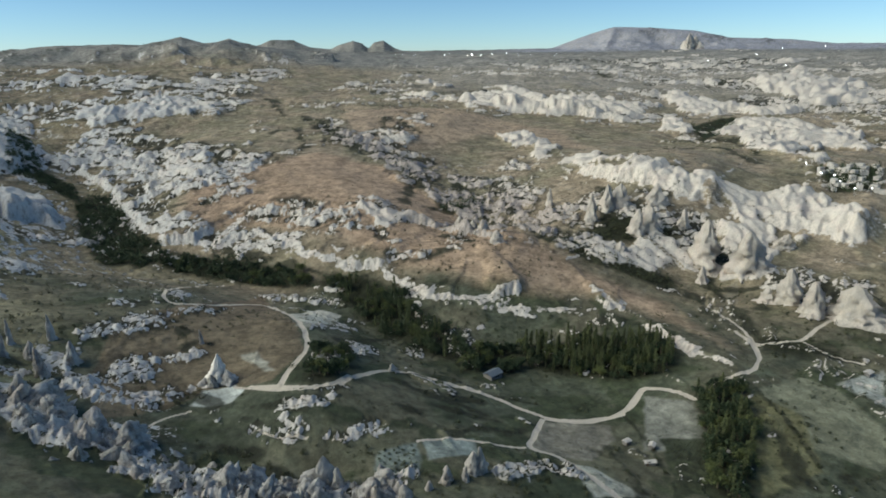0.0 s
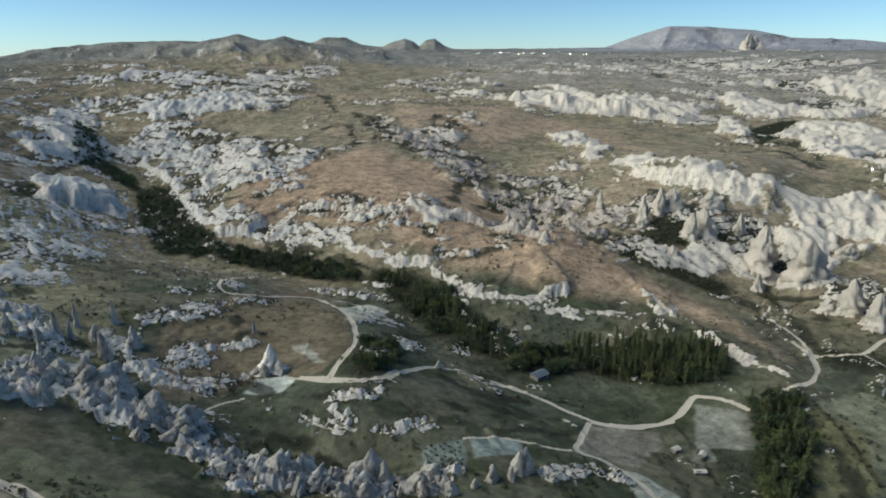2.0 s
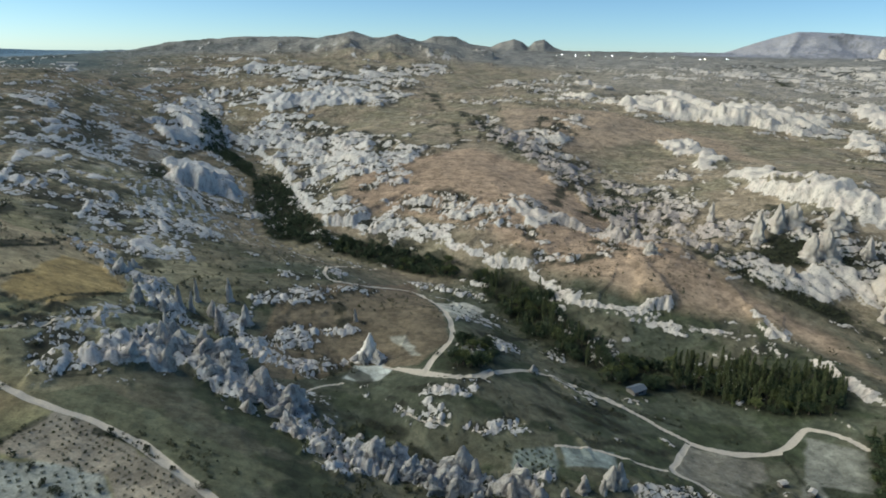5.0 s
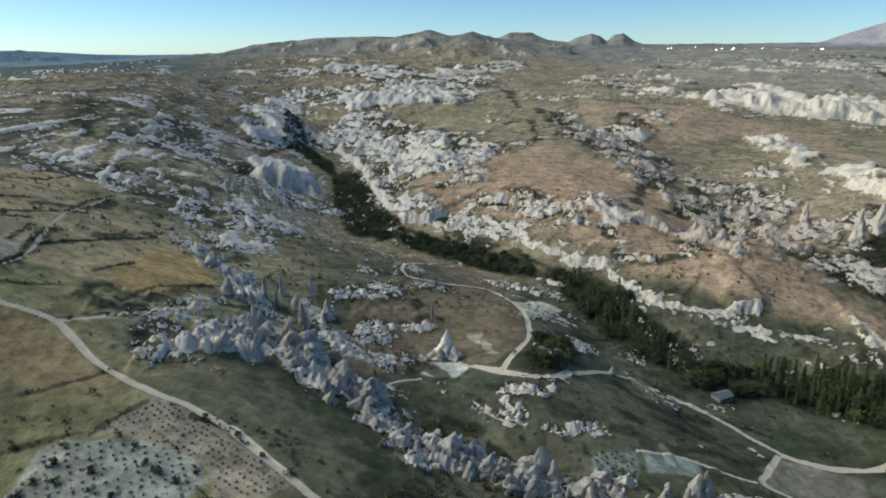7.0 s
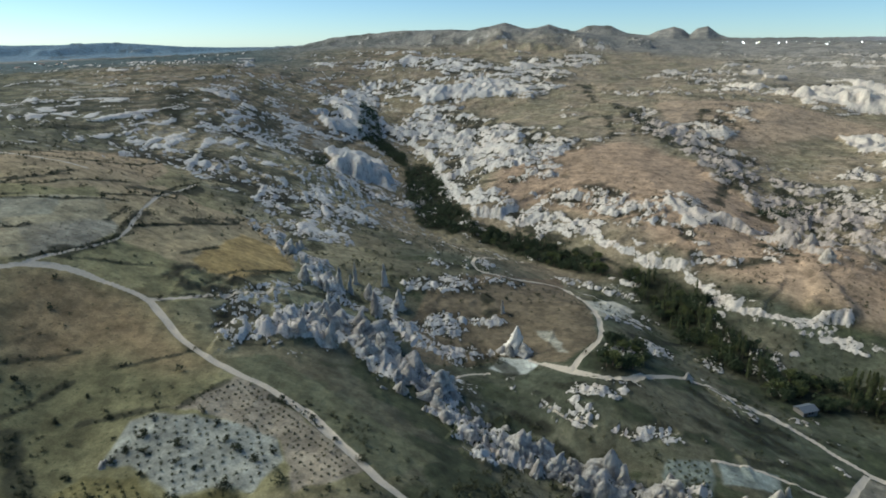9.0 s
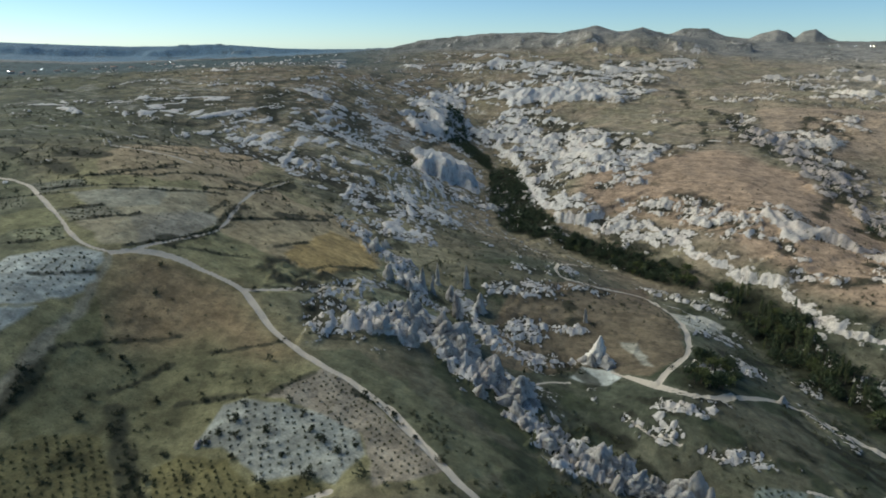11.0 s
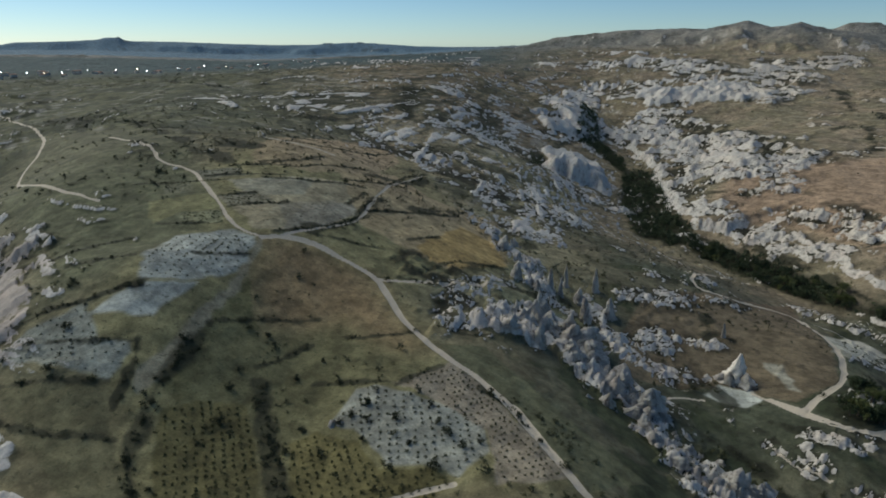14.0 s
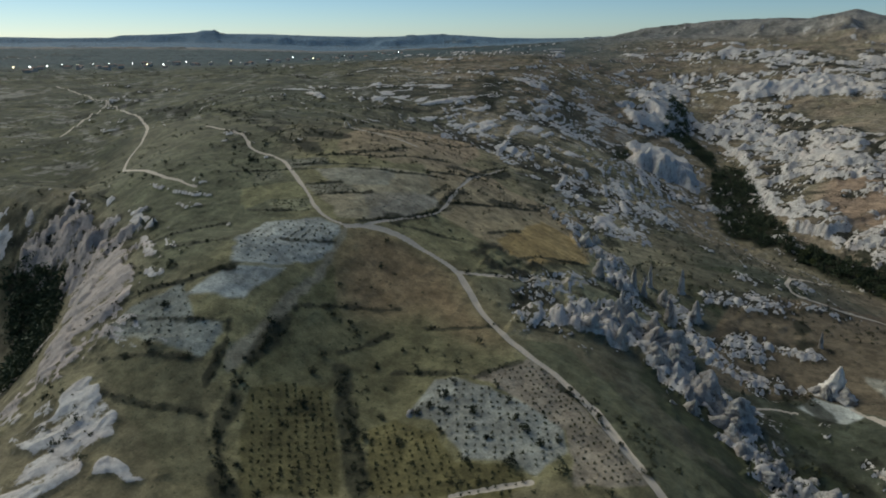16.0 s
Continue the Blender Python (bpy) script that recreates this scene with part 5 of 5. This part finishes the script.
# ---- scrub and vines
def scrub(name, label, places, sizes, leaves, seed, material=SCRUB_LEAF, leaf=0.3):
    rng = np.random.default_rng(seed)
    z = heights(places[:, 0], places[:, 1])
    c = np.stack([places[:, 0], places[:, 1], z + sizes * 0.35], 1)
    v, f = tufts(rng, c, sizes * 0.75, leaves, leaf)
    return tagged(new(name, mesh_of(name, v, f, material)), label, "bushes", kind="stuff")


def spread(count, near, far, seed, cut=0.15):
    """Places over the land in front of the flight, thinned into clumps, clear of tracks and fields."""
    rng = np.random.default_rng(seed)
    r = np.exp(rng.uniform(math.log(near), math.log(far), count))
    a = np.radians(rng.uniform(-68, 62, count))
    x, y = r * np.sin(a), r * np.cos(a)
    keep = layered(x, y, 0.1 * far, 121, 4, 0.65) + rng.uniform(-0.6, 0.6, count) > cut
    for ring in (VINEYARD_PALE, VINEYARD_WEST, BARE_STRIP, PAD, PARKING, VINEYARD_BROWN, GOLD_FIELD, OLIVE_LEFT, LANE, TAN_FIELD):
        keep &= area_depth(x, y, ring) < 0
    for width, line in TRACKS:
        keep &= line_distance(x, y, line)[0] > width
    return np.stack([x, y], 1)[keep]


p = spread(15000, 110, 480, 71, 0.33)
p = p[((area_depth(p[:, 0], p[:, 1], PLOUGHED) < 0) & (area_depth(p[:, 0], p[:, 1], GRASS_SOUTH) < 6)) | (np.arange(len(p)) % 4 == 0)]
p = p[area_depth(p[:, 0], p[:, 1], GRASS_SOUTH) < -10]
scrub("near_scrub", "dark dry shrubs scattered over the slopes", p, np.random.default_rng(1).gamma(2.2, 0.36, len(p)) + 0.25, 50, 72)
p = spread(19000, 330, 1500, 73)
scrub("far_scrub", "dark shrubs dotted over the far slopes", p, np.random.default_rng(2).gamma(2.5, 0.36, len(p)) + 0.4, 22, 74)
p = spread(9000, 1200, 3300, 75)
scrub("distant_scrub", "dark trees and shrubs towards the horizon", p, np.random.default_rng(3).gamma(2.5, 0.7, len(p)) + 1.0, 14, 76)


def hedge_places(line, step, wide, seed):
    rng = np.random.default_rng(seed)
    out = []
    for (ax, ay), (bx, by) in zip(line, line[1:]):
        n = max(2, int(math.hypot(bx - ax, by - ay) / step))
        t = rng.uniform(0, 1, n)[:, None]
        out.append(np.array((ax, ay)) * (1 - t) + np.array((bx, by)) * t + rng.normal(size=(n, 2)) * wide)
    return np.concatenate(out)


for k, line in enumerate(HEDGES):
    p = hedge_places(line, 0.7 if k < 2 else 1.5, 1.5 if k < 2 else 0.7, 80 + k)
    scrub("hedgerow", "ragged dark hedge of shrubs along a field edge", p, np.random.default_rng(k).gamma(2.5, 0.3 if k < 2 else 0.2, len(p)) + 0.25, 60, 180 + k)
p = np.concatenate([hedge_places(line, 1.0 + 0.0012 * math.hypot(*line[0]), 1.0 + 0.004 * math.hypot(*line[0]), 500 + k) for k, line in enumerate(DRAWS)])
scrub("gully_scrub", "dark thorn and broom in slope folds, standing in for ledge shadow too", p, np.random.default_rng(8).gamma(2.5, 0.3, len(p)) * (0.6 + np.hypot(p[:, 0], p[:, 1]) / 900) + 0.4, 22, 503)
def bush(x, y, size, seed, label):
    """One round bush: a short crooked stem under an uneven leafy crown."""
    rng = np.random.default_rng(seed)
    plant_ = tagged(new("bush"), label, "bush", "field bushes")
    plant_.matrix_basis = pose(x, y, float(heights(x, y)[0]))
    v, f = tube([(0, 0, -0.2), (0.05, 0.03, 0.3 * size), (0.0, 0.08, 0.7 * size)], [0.09, 0.07, 0.03], 5)
    child("stem", mesh_of("bush_stem", v, f, BARK), plant_, "short woody stem")
    c = rng.normal(size=(16, 3)) * np.array((0.42, 0.42, 0.25)) * size + np.array((0, 0, 0.62 * size))
    c[:, 2] = np.maximum(c[:, 2], 0.2 * size)
    child("crown", mesh_of("bush_crown", *tufts(rng, c, np.full(16, 0.42 * size), 22, 0.4), SCRUB_LEAF), plant_, "dark uneven leaf crown")


VINEYARD_BUSHES = ((-106, 157, 1.1), (-105, 150, 1.9), (-107, 144, 1.4), (-102, 144, 1.3), (-94, 147, 1.6), (-78, 148, 1.7), (-72, 145, 1.5), (-76, 134, 1.9), (-86, 140, 1.1),
                   (-82, 151, 1.2), (-87, 158, 1.0), (-87, 129, 1.2), (-109, 140, 1.3), (-68, 149, 1.1), (-92, 141, 1.0))
LONE_BUSHES = ((-146, 137, 1.6), (-149, 146, 1.2), (-153, 166, 1.4), (-149, 164, 1.0), (-133, 154, 1.4), (-107, 127, 1.5), (-159, 164, 1.2), (-199, 126, 1.7), (-203, 117, 1.5),
               (-139, 124, 1.4), (-188, 111, 1.7), (-118, 134, 1.1), (-117, 124, 1.4), (-130, 165, 1.0), (-99, 136, 1.2), (-43.5, 150, 1.6), (-53, 159, 1.0), (-62.5, 169, 1.1), (-74, 177, 1.2), (-136, 225, 1.5), (-112, 226, 1.2))
p = np.concatenate([inside(PILLAR_HOLLOW, 150, np.random.default_rng(31)), inside(VALLEY_HOLLOW, 130, np.random.default_rng(32))])
scrub("hollow_scrub", "dark green thorn scrub between the tuff pillars", p, np.random.default_rng(33).gamma(3, 0.4, len(p)) + 0.5, 40, 34)
for k, (x, y, size) in enumerate(VINEYARD_BUSHES):
    bush(x, y, size, 190 + k, "round dark bush among the vines")
for k, (x, y, size) in enumerate(LONE_BUSHES):
    bush(x, y, size, 250 + k, "lone dark bush on the dry field")


def vine_rows(ring, gap, turn, seed, miss=0.12, along=1.0):
    rng = np.random.default_rng(seed)
    p = np.array(ring)
    mid, reach = p.mean(0), np.ptp(p, 0).max()
    i, j = np.meshgrid(np.arange(-reach, reach, gap * along), np.arange(-reach, reach, gap))
    c, s = math.cos(turn), math.sin(turn)
    q = np.stack([c * i - s * j, s * i + c * j], -1).reshape(-1, 2) + mid + rng.normal(size=(i.size, 2)) * gap * 0.1
    q = q[(area_depth(q[:, 0], q[:, 1], ring) > 0.8) & (rng.uniform(size=len(q)) > miss)]
    return q


for k, (ring, gap, turn, size) in enumerate(((VINEYARD_PALE, 2.6, 0.5, 0.72), (VINEYARD_BROWN, 2.3, 0.9, 0.62), (VINEYARD_WEST, 3.4, 0.3, 0.6), (VINEYARD_EDGE, 3.4, 0.4, 0.55),
                                             (VINEYARD_LOW, 2.4, 0.75, 0.72), (VINEYARD_SOUTH, 2.4, 0.75, 0.72), (ORCHARD, 2.6, 0.5, 0.9), (GARDEN, 1.6, 0.5, 0.5),
                                             (VINES_TOP, 3.2, 0.2, 0.6), (VINES_ROAD, 3.0, 0.2, 0.6), (VINES_MID, 3.0, 0.35, 0.6), (VINES_FAR, 3.2, 0.3, 0.5), (VINES_BROWN, 3.4, 0.3, 0.35), (VINES_FORK, 3.6, 1.73, 0.65), (VINES_SPARSE, 3.2, 0.3, 0.3))):
    q = vine_rows(ring, gap, turn, 200 + k, 0.12, 0.45 if ring in (VINES_FORK, VINES_TOP, VINES_ROAD, VINES_MID, VINES_FAR) else 1.0)
    scrub("vine_rows", "rows of low dark green vines in bare soil", q, size * np.random.default_rng(k).uniform(0.7, 1.3, len(q)), 50, 220 + k, VINE_LEAF, 0.36)


# ---- rock pinnacles
def pinnacle_mesh(seed, blunt, lean=0.0, material=None):
    """A weathered tuff cone of height 1 and radius 1: fluted flanks, ledges, a broken tip."""
    rng = np.random.default_rng(seed)
    rings, sides = 24, 26
    ph = rng.uniform(0, 6.28, 6)
    verts = []
    for h in np.linspace(0, 1, rings):
        r = (0.55 * (1 - h) ** 0.9 + 0.45 * (1 - h) ** 4) * (1 - blunt) + blunt * math.sqrt(max(0.0, 1 - h ** 3)) * (1 - 0.4 * h)
        r = max(r, 0.05)
        for k in range(sides):
            w = 2 * math.pi * k / sides
            p = Vector((math.cos(w), math.sin(w), 0))
            q = Vector((p.x * 1.3, p.y * 1.3, h * 2.3 + seed * 9.1))
            f = 1 + 0.5 * noise.fractal(q * 1.7, 0.7, 2.1, 4) + 0.3 * (noise.multi_fractal(q * 2.2, 0.6, 2.2, 4) - 1.0) * (1 - 0.5 * h) - 0.22 * abs(noise.noise(Vector((p.x * 3.2, p.y * 3.2, h * 3.0 + seed)))) + 0.16 * noise.fractal(q * 7, 0.5, 2.2, 4)
            f *= 1 + 0.1 * math.sin(11 * h + ph[0]) * (1 - h)
            verts.append((r * f * p.x + lean * h * h, r * f * p.y + 0.5 * lean * h * math.sin(ph[4]), h * 1.15 - 0.15 + 0.05 * noise.noise(q * 3) * h))
    faces = [(i * sides + k, i * sides + (k + 1) % sides, (i + 1) * sides + (k + 1) % sides, (i + 1) * sides + k) for i in range(rings - 1) for k in range(sides)]
    verts.append((lean, 0.5 * lean * math.sin(ph[4]), 1.0))
    faces += [((rings - 1) * sides + k, (rings - 1) * sides + (k + 1) % sides, rings * sides) for k in range(sides)]
    return mesh_of("pinnacle", verts, faces, material or TUFF, True)


FORMS = [pinnacle_mesh(s, b, l) for s, b, l in ((1, 0.12, 0.1), (2, 0.4, -0.25), (3, 0.6, 0.3), (4, 0.8, 0.1), (5, 0.45, 0.4), (6, 0.9, 0.2), (7, 0.55, -0.1), (8, 0.7, -0.4))]

CONES = [pinnacle_mesh(s, b, l, CAPPED) for s, b, l in ((11, 0.4, 0.1), (12, 0.6, -0.12), (13, 0.7, 0.1), (14, 0.5, 0.15))]


def stand(x, y, z, tall, wide, form, turn, label, group=""):
    ob = tagged(new("rock_pinnacle", FORMS[form]), label, "rock", group)
    ob.matrix_basis = pose(x, y, z, 0, 0, turn) @ Matrix.Diagonal((wide * (1.25 - 0.5 * math.sin(turn)), wide, tall, 1))
    return ob


for k, (x, y, tall, wide) in enumerate(PINNACLES + FAR_PINNACLES):
    z = heights(x, y)[0]
    cone = stand(x, y, lie(np.array([x * 1.0]), np.array([y * 1.0]))[0] * 0.5 + z * 0.5 - 0.8, tall * (0.95 if 18 < k < 29 else 0.8 if k else 0.9), wide * (0.8 if 18 < k < 29 else 1.25 if k else 1.0), (3, 5, 7, 6, 5)[k % 5] if 18 < k < 29 else (6, 2, 4, 1, 6, 2)[k % 6] if k else 0, 67 * k,
          "tall pale tuff cone weathered to a point" if tall > 12 else "small pale tuff cone beside the gully", "tuff cones")
    if k == 0:
        cone.data = pinnacle_mesh(21, 0.1, 0.05, PALE_TUFF)
    if 0 < k < 15:
        cone.data = CONES[k % 4]


def pinnacle_row(line, count, low, high, seed, reach):
    rng = np.random.default_rng(seed)
    p = hedge_places(line, 0.5, reach, seed)
    crowd = layered(p[:, 0], p[:, 1], 9.0, seed, 2) + rng.uniform(-0.6, 0.6, len(p))
    p = p[np.argsort(-crowd)[:count]]
    z = heights(p[:, 0], p[:, 1])
    for k, (x, y) in enumerate(p):
        tall = low + (high - low) * rng.uniform() ** 2.2
        ob = stand(x, y, z[k] - 0.25 * tall, tall * 1.2, tall * rng.uniform(0.35, 0.9), int(rng.integers(8)), rng.uniform(0, 360),
                   "jagged grey tuff spire crowding the gully edge" if tall > 5 else "low lumpy grey tuff block in the gully", "gully spires")
        ob.matrix_basis = ob.matrix_basis @ pose(0, 0, 0, rng.normal() * 9, rng.normal() * 9, 0)


for k, (radius, height, size, line) in enumerate(ROCKS[:4]):
    pinnacle_row(line, (26, 75, 72, 66)[k], 1.0, (7.0, 8.0, 7.0, 7.5)[k], 300 + k, radius * 0.55)


# ---- buildings and lamps
STONE = plain_material("house_stone", (0.5, 0.46, 0.4), 0.9, 0.2, 0.6)
ROOF_BLUE = plain_material("sheet_roof", (0.13, 0.15, 0.17), 0.5, 0.15, 0.8)
HUT_STONE = plain_material("dark_stone", (0.2, 0.185, 0.165), 0.9, 0.25, 0.6)
ROOF_RED = plain_material("tile_roof", (0.34, 0.2, 0.14), 0.85, 0.25, 0.8)
DARK_GLASS = plain_material("window_glass", (0.03, 0.035, 0.04), 0.15, 0.1)
WOOD = plain_material("door_wood", (0.16, 0.11, 0.07), 0.7, 0.3)
STEEL = plain_material("lamp_steel", (0.25, 0.25, 0.26), 0.5, 0.1)
LAMP_WHITE = glow_material("lamp_white", (0.95, 0.97, 1.0), 30.0)
LAMP_WARM = glow_material("lamp_warm", (1.0, 0.78, 0.45), 25.0)


def box(w, d, h, at=(0, 0, 0), material=STONE, bevel=0.05):
    bm = bmesh.new()
    bmesh.ops.create_cube(bm, size=1, matrix=Matrix.Translation((at[0], at[1], at[2] + h / 2)) @ Matrix.Diagonal((w, d, h, 1)))
    bmesh.ops.bevel(bm, geom=bm.edges[:], offset=bevel, segments=1, affect="EDGES")
    mesh = bpy.data.meshes.new("block")
    bm.to_mesh(mesh)
    bm.free()
    mesh.materials.append(material)
    return mesh


def gable(w, d, rise, z, material):
    o = 0.35
    v = [(-w / 2 - o, -d / 2 - o, z - 0.1), (w / 2 + o, -d / 2 - o, z - 0.1), (w / 2 + o, d / 2 + o, z - 0.1), (-w / 2 - o, d / 2 + o, z - 0.1), (-w / 2 - o, 0, z + rise), (w / 2 + o, 0, z + rise)]
    v += [(x, y, q + 0.22) for x, y, q in v]
    f = [(0, 1, 5, 4), (2, 3, 4, 5), (6, 10, 11, 7), (8, 11, 10, 9), (0, 6, 7, 1), (2, 8, 9, 3), (1, 7, 11, 5), (5, 11, 8, 2), (0, 4, 10, 6), (4, 3, 9, 10)]
    return mesh_of("gable", v, f, material)


def house(name, label, x, y, w, d, h, turn, roof=ROOF_RED, rise=1.4, windows=3):
    z = float(heights(x, y)[0])
    home = tagged(new(name), label, "house", "village houses" if name == "house" else "")
    home.matrix_basis = pose(x, y, z - 0.3, 0, 0, turn)
    child("wall", box(w, d, h + 0.3, (0, 0, 0), HUT_STONE if name in ("hut", "shed") else STONE), home, "pale stone walls")
    child("roof", gable(w, d, rise, h + 0.3, roof) if rise else box(w + 0.3, d + 0.3, 0.3, (0, 0, h + 0.3), roof), home, "shallow roof")
    child("door", box(1.0, 0.1, 2.05, (-w * 0.3, -d / 2 - 0.03, 0.3), WOOD, 0.02), home)
    for k in range(windows):
        child("window", box(1.0, 0.1, 1.1, (-w * 0.08 + k * w * 0.2, -d / 2 - 0.03, 1.3), DARK_GLASS, 0.02), home)
    return home


def street_lamp(x, y, tall, head, glow_mat, label):
    z = float(heights(x, y)[0])
    lamp = tagged(new("street_lamp"), label, "lamp", "village lamps")
    lamp.matrix_basis = pose(x, y, z - 0.3)
    v, f = tube([(0, 0, 0), (0, 0, tall * 0.6), (0, 0, tall)], [0.16, 0.12, 0.09], 6)
    child("pole", mesh_of("lamp_pole", v, f, STEEL), lamp, "grey steel pole")
    bm = bmesh.new()
    bmesh.ops.create_icosphere(bm, subdivisions=1, radius=head, matrix=Matrix.Translation((0, 0, tall + head * 0.6)))
    mesh = bpy.data.meshes.new("lamp_head")
    bm.to_mesh(mesh)
    bm.free()
    mesh.materials.append(glow_mat)
    child("lamp_head", mesh, lamp, "glowing white lamp head")
    return lamp


(hx, hy), (ax, ay), (bx, by), (cx, cy), (dx, dy), (ex, ey), (gx, gy), (wx0, wy0) = SITES_WITH_THINGS
house("hut", "low stone hut with a grey sheet roof beside the track", hx, hy, 8.5, 6.0, 2.6, 20, ROOF_BLUE, 1.3, 2)
# two flat pale piles in the yard, built as sheds
house("shed", "small pale yard clutter beside the vegetable garden, built as a shed", ax, ay, 3.0, 2.2, 2.0, 35, STONE, 0.5, 1)
house("shed", "low flat pale pile at the yard edge, built as a shed", bx, by, 4.5, 1.8, 1.5, -20, STONE, 0.4, 1)
house("shed", "small white shed standing in the field", cx, cy, 4.0, 3.0, 2.2, 10, STONE, 0.5, 1)
# another flat pale pile, given the shape of a shed
house("shed", "small flat pale pile beside the tall trees, built as a shed", ex, ey, 3.0, 2.2, 1.8, 10, STONE, 0.5, 1)
house("farmhouse", "long pale farm building on the distant slope", gx, gy, 44, 12, 6, 15, STONE, 1.5, 4)

rng = np.random.default_rng(12)
for k, (x, y) in enumerate(VILLAGE_LIGHTS):
    street_lamp(x, y, 9.0, 0.75, LAMP_WHITE if k % 4 else LAMP_WARM, "street lamp shining over the distant village")
    for j in range(2):
        house("house", "small pale village house with a tiled roof", x + rng.uniform(-45, 45), y + rng.uniform(10, 70), rng.uniform(9, 16), rng.uniform(7, 10), rng.uniform(4, 7), rng.uniform(0, 180))
for k, (x, y) in enumerate(TOWN_LIGHTS):
    far = math.hypot(x, y)
    street_lamp(x, y, 7.0, 0.22 + far / 4200, LAMP_WHITE, "street lamp shining in the eastern town")
for k in range(34):
    p = inside(VILLAGE_GROVE, 1, rng)[0]
    house("house", "pale cubic town house among dark trees", p[0], p[1], rng.uniform(4, 8), rng.uniform(4, 6), rng.uniform(2.8, 5), rng.uniform(0, 180), STONE, 0)
# a string of lamps and houses along the far edge of the eastern tableland
for k in range(24):
    bearing = radians(19.0 + 14.5 * (k + rng.uniform(-0.7, 0.7)) / 24)
    far = rng.uniform(3050, 3300)
    street_lamp(far * math.sin(bearing), far * math.cos(bearing), 10.0, 1.0 if k % 3 else 0.7, LAMP_WARM if k % 5 == 0 else LAMP_WHITE, "street lamp shining on the far skyline")

# pale field stones heaped at the vineyard corner
for k in range(7):
    x, y = wx0 + rng.normal() * 0.9, wy0 + rng.normal() * 0.9
    ob = stand(x, y, heights(x, y)[0] - 0.2, 0.9 + 0.1 * k, 0.6 + 0.06 * k, (3, 5)[k % 2], 50 * k, "pale field stone heaped at the vineyard corner", "field stones")
    ob.name = "field_stone"
# the castle rock above the eastern slope
for far, bearing, tall, wide, form in ((3900, 43.35, 88, 30, 5), (3930, 43.75, 76, 34, 3), (3880, 43.0, 52, 26, 2), (3900, 44.1, 46, 30, 6)):
    x, y = far * math.sin(radians(bearing)), far * math.cos(radians(bearing))
    ob = stand(x, y, heights(x, y)[0] - 4, tall, wide, form, 40 * form, "huge pale castle rock above the far town", "castle rocks")
    ob.name = "castle_rock"
